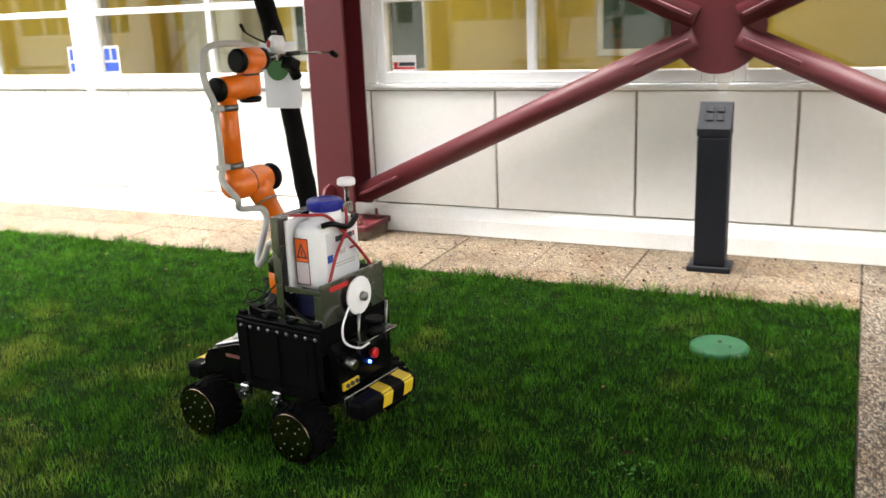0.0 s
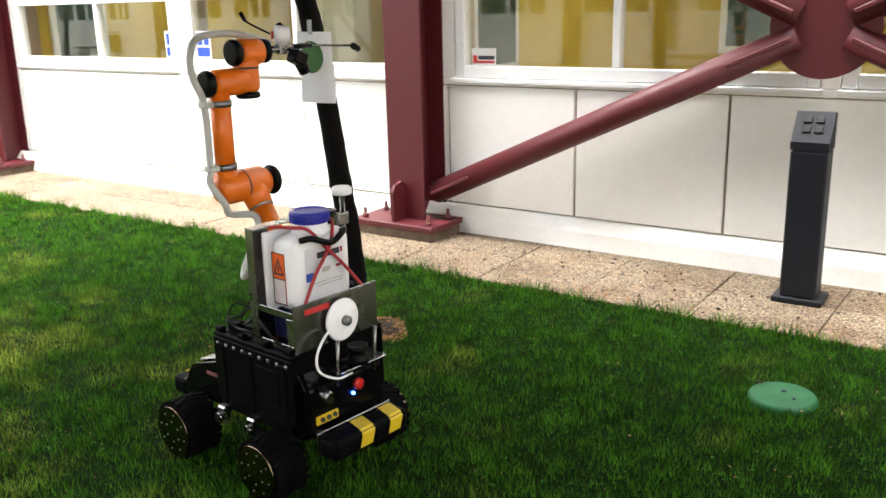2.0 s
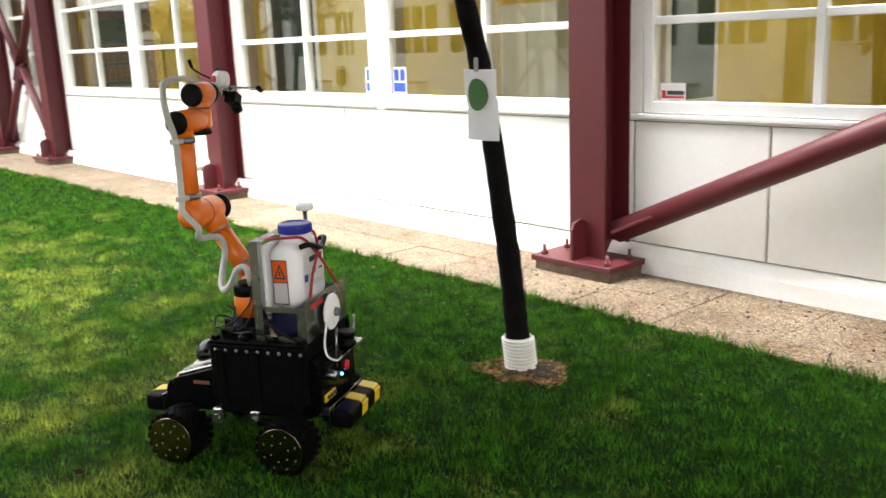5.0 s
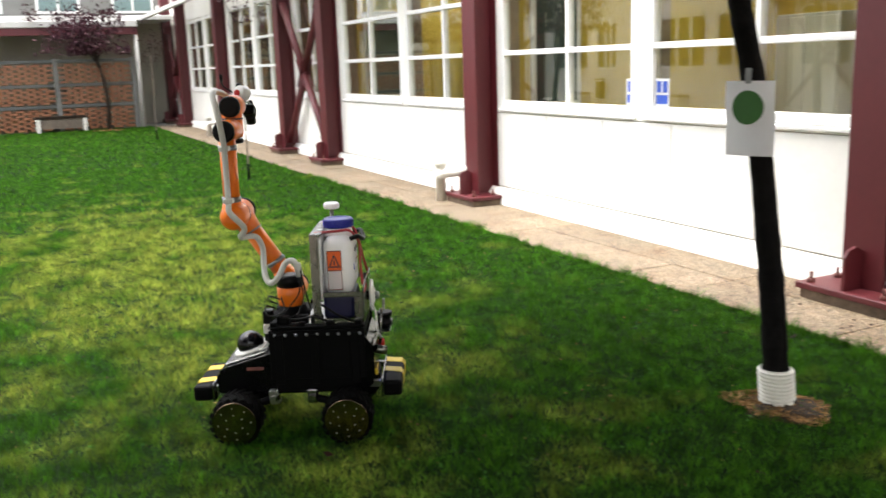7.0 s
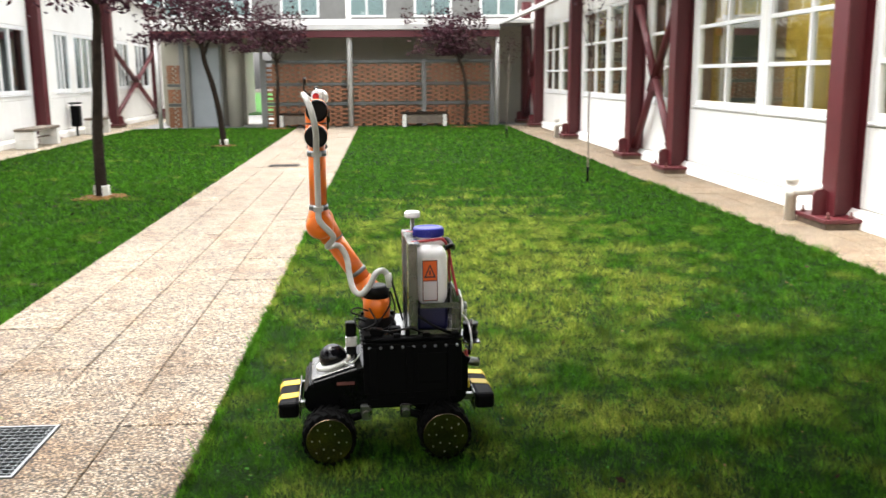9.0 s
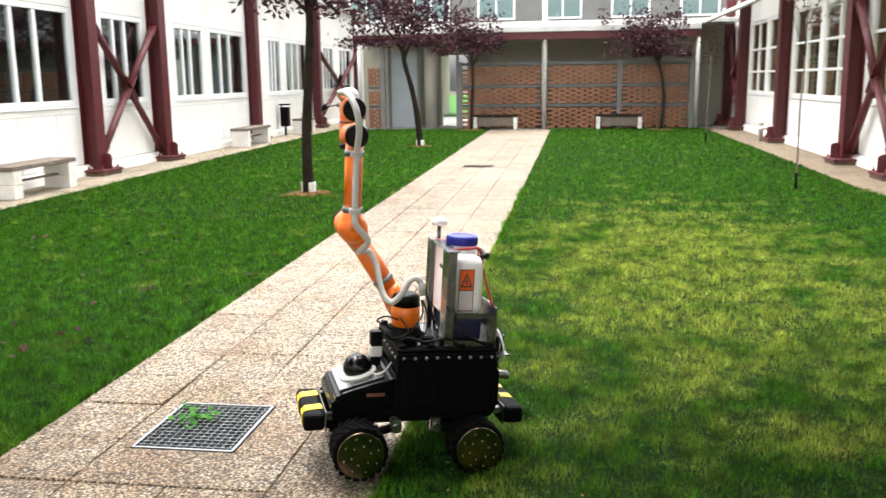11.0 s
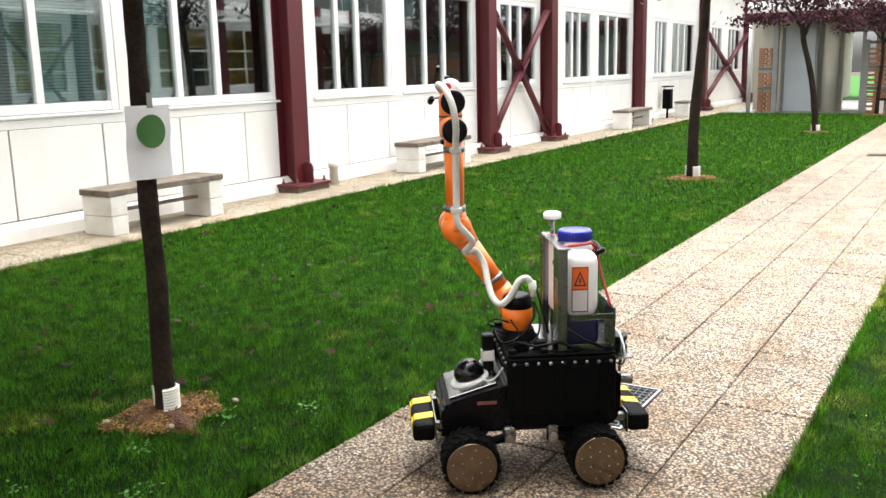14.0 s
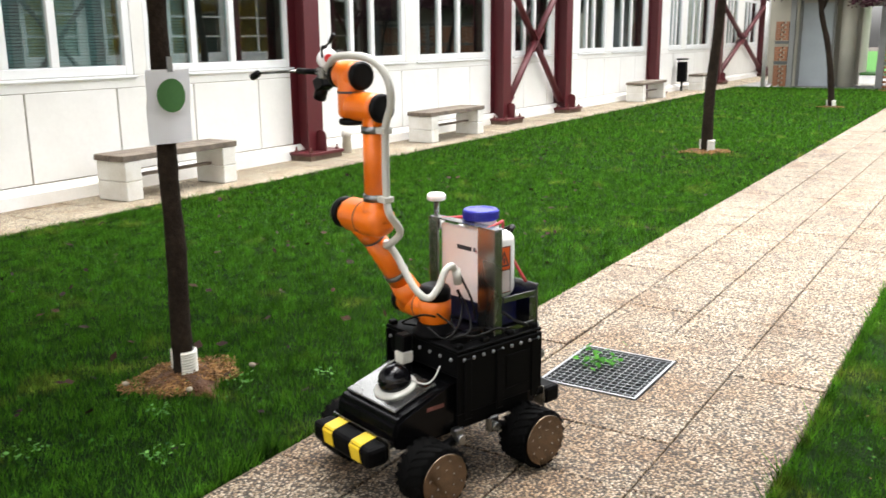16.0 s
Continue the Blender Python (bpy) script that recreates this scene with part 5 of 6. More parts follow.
for sy in (-1, 1):
    sp = part("side_plate", B(-0.305, 0.085, sy * 0.188, sy * 0.198, 0.25, 0.457, 0.003), "matt", robot)
    for k in range(9):
        x = -0.285 + k * 0.043
        bt = bmesh.new()
        ball(bt, (x, sy * 0.199, 0.438), 0.0072, (1, 0.7, 1), 8)
        part("bolt", bt, "zinc", sp)
    for k in range(4):
        x = -0.28 + k * 0.115
        part("latch", B(x - 0.014, x + 0.014, sy * 0.165, sy * 0.190, 0.472, 0.488, 0.003), "matt", robot)
for sy in (-1, 1):
    for x in (0.045, -0.10, -0.265):
        part("side_strap", B(x - 0.016, x + 0.016, sy * 0.198, sy * 0.204, 0.23, 0.44, 0.002), "matt", robot)
    part("side_hatch", B(-0.245, -0.13, sy * 0.198, sy * 0.201, 0.29, 0.41, 0.002), "matt", robot)
for k in range(7):
    bt = bmesh.new()
    ball(bt, (0.087, -0.165 + k * 0.055, 0.436), 0.0072, (0.7, 1, 1), 8)
    part("bolt", bt, "zinc", robot)
for sy in (-1, 1):
    for sx in (-1, 1):
        br = B(sx * 0.078 - 0.022, sx * 0.078 + 0.022, sy * 0.17, sy * 0.20, 0.145, 0.205, 0.006)
        tube(br, (sx * 0.078, sy * 0.20, 0.168), (sx * 0.078, sy * 0.215, 0.168), 0.017, seg=14)
        part("suspension_bracket", br, "steel", robot, "bright suspension bracket")
        part("suspension_arm", T((sx * 0.078, sy * 0.185, 0.168), (sx * 0.20, sy * 0.165, 0.125), 0.016, seg=10), "matt", robot)


def bumper(sx, stripes):
    """A foam bumper with slanted yellow and black stripes on metal arms."""
    a = 0.342 if sx > 0 else 0.365
    b = part("bumper", B(sx * a, sx * (a + 0.08), -0.160, 0.160, 0.150, 0.216, 0.014, seg=2), "matt", robot, "black foam bumper with yellow stripes")
    for y0 in stripes:
        st_ = bmesh.new()
        x0, x1, z1 = sx * (a + 0.003), sx * (a + 0.0825), 0.2185
        pts = [((x0, y0 - 0.027, z1), (x0, y0 + 0.027, z1)), ((x1 - sx * 0.014, y0 - 0.027 + 0.018, z1), (x1 - sx * 0.014, y0 + 0.027 + 0.018, z1)), ((x1, y0 - 0.007, z1 - 0.014), (x1, y0 + 0.047, z1 - 0.014)), ((x1, y0 + 0.006, 0.164), (x1, y0 + 0.058, 0.164))]
        vs = [[st_.verts.new(p) for p in q] for q in pts]
        for e0, e1 in zip(vs, vs[1:]):
            st_.faces.new((e0[0], e0[1], e1[1], e1[0]))
        ex = bmesh.ops.extrude_face_region(st_, geom=st_.faces[:])
        bmesh.ops.translate(st_, verts=[v for v in ex["geom"] if isinstance(v, bmesh.types.BMVert)], vec=(-sx * 0.002, 0, -0.002))
        part("stripe", st_, "yellow", b, "yellow warning stripe")
    part("mount_strip", B(sx * (a - 0.007), sx * (a - 0.0005), -0.160, 0.160, 0.147, 0.224, 0.002), "steel", b)
    for sy in (-1, 1):
        part("mount_arm", B(sx * 0.27, sx * (a - 0.007), sy * 0.11, sy * 0.135, 0.185, 0.21), "steel", b)


bumper(1, (-0.09, 0.065))
bumper(-1, (0.0, -0.125))

# tank, its steel frame and straps
tk = bmesh.new()
box(tk, -0.262, -0.140, -0.122, 0.122, 0.575, 0.815, 0.040, seg=4)
for f in tk.faces:
    f.smooth = True
tank = part("tank", tk, "tank", robot, "white plastic spray tank")
part("tank_shoulder", lathe(bmesh.new(), (-0.198, -0.005, 0.806), (0, 0, 1), [(0, 0.066), (0.012, 0.060), (0.020, 0.056), (0.04, 0.054)], 32), "tank", tank)
lid = bmesh.new()
lathe(lid, (-0.198, -0.005, 0.842), (0, 0, 1), [(0, 0.059), (0.004, 0.062), (0.030, 0.062), (0.036, 0.058), (0.037, 0.047), (0.033, 0.043), (0.033, 0.0)], 40)
for k in range(40):
    a = 2 * math.pi * k / 40
    box(lid, -0.0015, 0.0015, -0.002, 0.002, 0.0, 0.026, m=Matrix.Translation((-0.198 + 0.062 * math.cos(a), -0.005 + 0.062 * math.sin(a), 0.845)) @ Matrix.Rotation(a, 4, "Z"))
part("tank_lid", lid, "blue", tank, "ribbed blue screw lid")
part("tank_foot", B(-0.262, -0.135, -0.118, 0.118, 0.478, 0.575, 0.014, seg=2), "navy", tank, "dark blue tank foot")
for sy in (-1, 1):
    lb = part("hazard_label", B(-0.219, -0.159, sy * 0.1222, sy * 0.1232, 0.600, 0.765), "hazard", tank, "orange and white warning label")
    part("label_text", B(-0.216, -0.162, sy * 0.1233, sy * 0.1239, 0.604, 0.680), "paper", lb)
    for x0, x1, z0, z1 in ((-0.219, -0.2165, 0.60, 0.765), (-0.1615, -0.159, 0.60, 0.765), (-0.2165, -0.1615, 0.60, 0.603), (-0.2165, -0.1615, 0.681, 0.684), (-0.2165, -0.1615, 0.762, 0.765)):
        part("label_line", B(x0, x1, sy * 0.1234, sy * 0.1243, z0, z1), "ink", lb)
    tri = bmesh.new()
    outer = [(-0.213, 0.695), (-0.165, 0.695), (-0.189, 0.750)]
    inner = [(-0.205, 0.7005), (-0.173, 0.7005), (-0.189, 0.738)]
    for y, flip in ((0.1236, 1), (0.1244, -1)):
        o = [tri.verts.new((x, sy * y, z)) for x, z in outer]
        i = [tri.verts.new((x, sy * y, z)) for x, z in inner]
        for k in range(3):
            tri.faces.new((o[k], o[(k + 1) % 3], i[(k + 1) % 3], i[k])[::flip])
    box(tri, -0.192, -0.186, sy * 0.1236, sy * 0.1244, 0.706, 0.724)
    part("warning_triangle", tri, "ink", lb)
board = part("back_board", B(-0.138, -0.124, -0.134, 0.134, 0.562, 0.822, 0.006, seg=2), "tank", tank, "white board with dark print")
fl = part("rear_label", B(-0.2634, -0.2624, -0.080, 0.080, 0.625, 0.775), "paper", tank, "white printed label")
for parent, x, sx, bars_ in ((board, -0.124, 1, [(-0.045, 0.030, 0.742, 0.757, "ink"), (0.040, 0.050, 0.744, 0.757, "navy"), (0.052, 0.056, 0.740, 0.750, "strap")]),
                             (fl, -0.2634, -1, [(-0.062, 0.030, 0.738, 0.757, "ink"), (-0.074, -0.066, 0.740, 0.757, "strap"), (-0.02, 0.012, 0.690, 0.706, "hose"), (-0.072, -0.045, 0.696, 0.704, "strap"), (-0.07, 0.05, 0.660, 0.6625, "hose"), (-0.07, 0.04, 0.650, 0.6525, "hose"), (0.050, 0.078, 0.672, 0.698, "signblue")])):
    for a, b, z0, z1, mt in bars_:
        part("print_bar", B(x, x + sx * 0.0012, a, b, z0, z1), mt, parent)
fr = part("tank_frame", B(-0.134, -0.100, 0.1695, 0.173, 0.472, 0.838, 0.001), "steel", robot, "brushed steel tank frame")
part("upright", B(-0.134, -0.100, -0.173, -0.1695, 0.472, 0.838, 0.001), "steel", fr)
part("flange", B(-0.1035, -0.100, 0.086, 0.1695, 0.472, 0.838, 0.001), "steel", fr)
part("flange", B(-0.1035, -0.100, -0.1695, -0.124, 0.472, 0.838, 0.001), "steel", fr)
part("top_rail", B(-0.145, -0.100, -0.173, 0.173, 0.838, 0.842, 0.001), "steel", fr)
for sy in (-1, 1):
    part("side_rail", B(-0.300, -0.143, sy * 0.169, sy * 0.172, 0.583, 0.604, 0.001), "steel", fr)
    part("bottom_rail", B(-0.300, -0.143, sy * 0.169, sy * 0.172, 0.476, 0.496, 0.001), "steel", fr)
    part("rear_cheek", B(-0.300, -0.268, sy * 0.169, sy * 0.172, 0.497, 0.582, 0.001), "steel", fr)
    part("tie_strap", sweep(bmesh.new(), [Vector((-0.135, sy * 0.175, 0.555)), Vector((-0.19, sy * 0.176, 0.515)), Vector((-0.262, sy * 0.175, 0.480))], 0.005, 8), "cable", fr, "black rubber tie")
rp = part("rear_plate", B(-0.306, -0.300, -0.176, 0.176, 0.472, 0.625, 0.002), "steel", fr, "brushed steel rear plate")
part("plate_mark", B(-0.3072, -0.3062, 0.03, 0.13, 0.588, 0.606), "signred", rp)
part("deck_plate", B(-0.30, -0.060, -0.165, 0.165, 0.4725, 0.4765), "steel", fr)
part("deck_lip", B(-0.060, 0.0, 0.065, 0.150, 0.4725, 0.477), "steel", fr)
for pts in (((-0.30, 0.12, 0.62), (-0.288, 0.06, 0.70), (-0.280, -0.01, 0.775), (-0.252, -0.05, 0.832), (-0.205, -0.08, 0.838), (-0.115, -0.12, 0.838)), ((-0.30, -0.12, 0.62), (-0.288, -0.06, 0.70), (-0.282, 0.01, 0.775), (-0.252, 0.05, 0.832), (-0.205, 0.08, 0.838), (-0.115, 0.12, 0.838))):
    part("strap", sweep(bmesh.new(), smooth_path(pts, 5), 0.0055, 8), "strap", robot, "red elastic strap")
part("tank_handle", sweep(bmesh.new(), smooth_path([(-0.255, 0.085, 0.805), (-0.285, 0.065, 0.812), (-0.298, 0.0, 0.790), (-0.285, -0.065, 0.812), (-0.255, -0.085, 0.805)], 6), 0.010, 8), "black", robot, "black tank handle")
# pump reel at the back
part("reel", lathe(bmesh.new(), (-0.318, -0.005, 0.543), (-1, 0, 0), [(0, 0.066), (0.006, 0.069), (0.010, 0.064), (0.014, 0.034), (0.02, 0.026)], 36), "tank", robot, "white round antenna disc")
part("reel_hub", lathe(bmesh.new(), (-0.338, -0.005, 0.543), (-1, 0, 0), [(0, 0.017), (0.014, 0.016), (0.018, 0.010), (0.02, 0.0)], 20), "zinc", robot)
part("reel_stub", T((-0.306, -0.005, 0.543), (-0.32, -0.005, 0.543), 0.02, seg=14), "black", robot)
part("white_cable", sweep(bmesh.new(), smooth_path([(-0.315, 0.03, 0.525), (-0.34, 0.09, 0.510), (-0.35, 0.130, 0.465), (-0.355, 0.125, 0.415), (-0.36, 0.06, 0.375), (-0.35, -0.01, 0.368)], 6), 0.0042, 8), "tank", robot, "white cable loop")
# rear bracket: laser, stop button, connectors
for y in (-0.10, 0.06):
    part("rear_post", T((-0.355, y, 0.35), (-0.365, y - 0.005, 0.50), 0.006, seg=10), "steel", robot)
part("rear_shelf", B(-0.40, -0.335, -0.12, 0.08, 0.402, 0.408, 0.002), "steel", robot)
part("laser_scanner", lathe(bmesh.new(), (-0.372, -0.02, 0.408), (0, 0, 1), [(0, 0.033), (0.018, 0.033), (0.02, 0.027), (0.04, 0.027), (0.042, 0.033), (0.058, 0.032)], 24), "black", robot, "small black laser scanner")
part("stop_button", lathe(bmesh.new(), (-0.338, -0.03, 0.325), (-1, 0, 0), [(0, 0.012), (0.012, 0.012), (0.013, 0.020), (0.024, 0.019), (0.028, 0.010)], 20), "stop", robot, "red emergency stop button")
part("status_light", lathe(bmesh.new(), (-0.337, -0.02, 0.292), (-1, 0, 0), [(0, 0.006), (0.006, 0.006), (0.008, 0.003)], 12), "led", robot, "small blue light")
part("rear_panel", B(-0.345, -0.336, 0.05, 0.14, 0.238, 0.266, 0.002), "yellow", robot, "yellow connector panel")
for k in range(3):
    part("connector", T((-0.345, 0.068 + k * 0.026, 0.254), (-0.352, 0.068 + k * 0.026, 0.254), 0.008, seg=10), "ink", robot)
part("rear_tube", T((-0.33, 0.115, 0.345), (-0.385, 0.115, 0.335), 0.018, seg=16), "steel", robot)
# antenna
part("antenna_post", T((-0.150, -0.190, 0.472), (-0.150, -0.190, 0.890), 0.009, seg=12), "steel", robot)
part("antenna", lathe(bmesh.new(), (-0.150, -0.190, 0.890), (0, 0, 1), [(0, 0.030), (0.004, 0.034), (0.020, 0.034), (0.026, 0.028), (0.027, 0.0)], 28), "tank", robot, "white satellite antenna puck")
part("antenna_clamp", B(-0.165, -0.135, -0.205, -0.155, 0.79, 0.83, 0.003), "steel", robot)
# front laser box
part("sensor_box", B(0.103, 0.148, -0.060, -0.015, 0.425, 0.485, 0.005), "black", robot)
part("sensor_foot", B(0.105, 0.146, -0.058, -0.017, 0.335, 0.383, 0.004), "black", robot)
part("sensor_band", B(0.102, 0.149, -0.061, -0.014, 0.383, 0.424, 0.004), "collar", robot, "white lower half of a sensor")

# arm: base, shoulder, upper arm, elbow, forearm, wrist
EL, SH = Vector((0.236, -0.115, 0.895)), Vector((0.018, -0.115, 0.562))
FX, FY = 0.240, -0.020
part("arm_foot", lathe(bmesh.new(), (0.018, 0, 0.472), (0, 0, 1), [(0, 0.078), (0.014, 0.078), (0.018, 0.066), (0.045, 0.060)], 32), "matt", robot)
part("arm_base", lathe(bmesh.new(), (0.018, 0, 0.505), (0, 0, 1), [(0, 0.053), (0.03, 0.053), (0.034, 0.056), (0.088, 0.056), (0.092, 0.052)], 32), "orange", robot)
part("base_cap", lathe(bmesh.new(), (0.018, 0, 0.597), (0, 0, 1), [(0, 0.055), (0.032, 0.055), (0.044, 0.049), (0.050, 0.036), (0.051, 0.0)], 32), "black", robot, "black joint cap")
part("shoulder", tube(bmesh.new(), (0.018, 0.0, 0.562), (0.018, -0.165, 0.562), 0.052, seg=32, round_=0.02), "orange", robot, "orange shoulder joint")
part("shoulder_cap", tube(bmesh.new(), (0.018, -0.166, 0.562), (0.018, -0.190, 0.562), 0.050, seg=32, round_=0.012), "black", robot, "black joint cap")
part("shoulder_seam", T((0.018, -0.058, 0.562), (0.018, -0.063, 0.562), 0.0528, seg=32), "ink", robot)
u = (EL - SH).normalized()
ua = bmesh.new()
tube(ua, SH, SH + u * 0.10, 0.052, 0.043, seg=28)
tube(ua, SH + u * 0.095, EL - u * 0.09, 0.040, 0.040, seg=28)
tube(ua, EL - u * 0.095, EL, 0.043, 0.054, seg=28)
part("upper_arm", ua, "orange", robot, "orange upper arm")
for d in (0.13, 0.30):
    part("clamp_band", T(SH + u * d, SH + u * (d + 0.018), 0.0435, seg=28), "zinc", robot)
part("elbow", tube(bmesh.new(), EL + Vector((0, -0.075, 0)), EL + Vector((0, 0.145, 0)), 0.056, seg=32, round_=0.035), "orange", robot, "orange elbow joint")
part("elbow_cap", tube(bmesh.new(), EL + Vector((0, -0.076, 0)), EL + Vector((0, -0.105, 0)), 0.053, seg=32, round_=0.014), "black", robot, "black joint cap")
part("elbow_seam", T(EL + Vector((0, 0.036, 0)), EL + Vector((0, 0.041, 0)), 0.0568, seg=32), "ink", robot)
fa = bmesh.new()
tube(fa, (FX, FY, 0.89), (FX, FY, 0.965), 0.052, 0.036, seg=28)
tube(fa, (FX, FY, 0.955), (FX, FY, 1.225), 0.0345, seg=28)
part("forearm", fa, "orange", robot, "slim orange forearm")
for z in (0.958, 1.172):
    part("clamp_band", T((FX, FY, z), (FX, FY, z + 0.022), 0.0385, seg=28), "zinc", robot, "steel hose clamp")
    part("clamp_block", B(FX - 0.02, FX + 0.02, FY + 0.036, FY + 0.075, z + 0.001, z + 0.021, 0.003), "hose", robot)
part("wrist", tube(bmesh.new(), (FX, FY + 0.030, 1.250), (FX, FY - 0.115, 1.250), 0.046, seg=28, round_=0.02), "orange", robot, "orange first wrist joint")
part("wrist_cap", tube(bmesh.new(), (FX, FY + 0.031, 1.250), (FX, FY + 0.060, 1.250), 0.045, seg=28, round_=0.010), "black", robot, "black joint cap")
WY = -0.138
part("wrist", tube(bmesh.new(), (FX, WY, 1.212), (FX, WY, 1.365), 0.043, seg=28, round_=0.016), "orange", robot, "orange second wrist joint")
part("wrist_cap", tube(bmesh.new(), (FX, WY, 1.211), (FX, WY, 1.190), 0.042, seg=28, round_=0.008), "black", robot, "black joint cap")
part("wrist_seam", T((FX, WY, 1.290), (FX, WY, 1.297), 0.0437, seg=28), "ink", robot)
part("wrist", tube(bmesh.new(), (FX - 0.005, WY + 0.035, 1.345), (FX - 0.005, WY - 0.06, 1.345), 0.046, seg=28, round_=0.014), "orange", robot, "orange third wrist joint")
part("wrist_cap", tube(bmesh.new(), (FX - 0.005, WY + 0.036, 1.345), (FX - 0.005, WY + 0.066, 1.345), 0.045, seg=28, round_=0.010), "black", robot, "black joint cap")
part("flange_ring", T((FX - 0.005, WY - 0.06, 1.345), (FX - 0.005, WY - 0.082, 1.345), 0.041, seg=28), "black", robot)
# spray tool
part("tool_tube", T((FX - 0.005, WY - 0.078, 1.345), (FX - 0.005, WY - 0.20, 1.352), 0.013, seg=16), "steel", robot)
va = Vector((0.42, 0.90, 0.08)).normalized()
vb = Vector((FX - 0.025, WY - 0.175, 1.392))
part("valve", lathe(bmesh.new(), vb, va, [(0, 0.024), (0.004, 0.033), (0.040, 0.034), (0.048, 0.030), (0.050, 0.020), (0.056, 0.019), (0.057, 0.0)], 28), "tank", robot, "round white spray valve")
part("valve_ring", lathe(bmesh.new(), vb + va * 0.0565, va, [(0, 0.015), (0.004, 0.014), (0.005, 0.0)], 20), "stop", robot, "red valve cap")
part("valve_knob", lathe(bmesh.new(), vb + Vector((0.02, 0.02, 0.028)), (0.2, 0.1, 1), [(0, 0.012), (0.014, 0.011), (0.018, 0.007)], 14), "black", robot)
part("valve_neck", T(vb + va * 0.02, (FX - 0.005, WY - 0.15, 1.35), 0.014, seg=14), "collar", robot)
part("valve_bracket", B(FX - 0.02, FX + 0.015, WY - 0.17, WY - 0.14, 1.33, 1.37, 0.003), "steel", robot)
cm = bmesh.new()
box(cm, -0.026, 0.026, -0.030, 0.030, -0.024, 0.024, 0.006, m=Matrix.Translation((FX - 0.03, WY - 0.205, 1.315)) @ Matrix.Rotation(radians(25), 4, "X"))
tube(cm, (FX - 0.03, WY - 0.215, 1.30), (FX - 0.03, WY - 0.235, 1.262), 0.022, seg=18)
part("tool_camera", cm, "black", robot, "black tool camera")
part("lance", T((FX - 0.005, WY - 0.19, 1.352), (FX + 0.01, WY - 0.30, 1.353), 0.010, seg=12), "black", robot)
part("lance_rod", T((FX + 0.01, WY - 0.30, 1.353), (FX + 0.035, WY - 0.545, 1.340), 0.0045, seg=10), "steel", robot, "thin steel spray lance")
part("nozzle", tube(bmesh.new(), (FX + 0.034, WY - 0.535, 1.341), (FX + 0.040, WY - 0.575, 1.325), 0.013, seg=14, round_=0.004), "black", robot, "black spray nozzle")
part("valve_cable", sweep(bmesh.new(), smooth_path([(FX + 0.02, WY - 0.13, 1.40), (FX + 0.045, WY - 0.09, 1.425), (FX + 0.045, WY - 0.05, 1.445), (FX + 0.04, WY - 0.03, 1.468)], 5), 0.0035, 6), "cable", robot)
part("cable_plug", T((FX + 0.044, WY - 0.045, 1.447), (FX + 0.04, WY - 0.025, 1.474), 0.007, seg=8), "black", robot)
hose = [(FX + 0.01, WY - 0.12, 1.365), (FX + 0.045, WY + 0.0, 1.405), (FX + 0.035, 0.015, 1.400), (FX + 0.012, 0.072, 1.345), (FX, 0.075, 1.27), (FX, 0.046, 1.20), (FX, 0.040, 1.08), (FX, 0.042, 0.965), (FX - 0.005, 0.050, 0.92), (FX - 0.055, 0.035, 0.855), (FX - 0.03, 0.0, 0.81), (0.165, -0.065, 0.80), (0.135, -0.055, 0.755), (0.125, -0.01, 0.69), (0.112, 0.03, 0.640), (0.085, 0.055, 0.622), (0.050, 0.062, 0.655), (0.022, 0.062, 0.705), (-0.008, 0.060, 0.716), (-0.030, 0.060, 0.690)]
part("spray_hose", sweep(bmesh.new(), smooth_path(hose, 7), 0.0122, 12), "hose", robot, "grey hose strapped along the arm")
part("hose_fitting", T((-0.026, 0.060, 0.703), (-0.036, 0.060, 0.650), 0.015, seg=14), "hose", robot)
for pts in (((-0.03, 0.060, 0.63), (-0.03, 0.085, 0.58), (0.02, 0.12, 0.52), (0.05, 0.10, 0.495)), ((-0.035, 0.060, 0.63), (-0.05, 0.09, 0.57), (-0.03, 0.13, 0.51), (0.02, 0.14, 0.49)), ((0.06, 0.03, 0.50), (0.11, 0.08, 0.53), (0.09, 0.13, 0.50), (0.03, 0.12, 0.52), (0.05, 0.05, 0.56)), ((0.05, -0.06, 0.49), (0.12, -0.05, 0.52), (0.10, 0.03, 0.56), (0.055, 0.05, 0.55))):
    part("cable", sweep(bmesh.new(), smooth_path(pts, 6), 0.0034, 6), "cable", robot)
for pts in (((-0.08, 0.10, 0.52), (-0.06, 0.10, 0.60), (-0.045, 0.075, 0.66), (-0.04, 0.06, 0.69)), ((-0.16, 0.165, 0.48), (-0.10, 0.19, 0.51), (-0.02, 0.17, 0.495), (0.04, 0.17, 0.51), (0.07, 0.13, 0.49))):
    part("cable", sweep(bmesh.new(), smooth_path(pts, 6), 0.0042, 6), "cable", robot, "thick black cable loop")
for x, y, z in ((-0.045, 0.125, 0.472), (0.03, 0.14, 0.472), (-0.11, 0.15, 0.474)):
    part("junction_box", B(x - 0.025, x + 0.025, y - 0.018, y + 0.018, z, z + 0.03, 0.003), "matt", robot)
part("hood_cable", sweep(bmesh.new(), smooth_path([(0.13, -0.09, 0.375), (0.15, -0.10, 0.352), (0.155, 0.085, 0.350), (0.12, 0.11, 0.36), (0.088, 0.11, 0.40)], 5), 0.003, 6), "hose", robot)


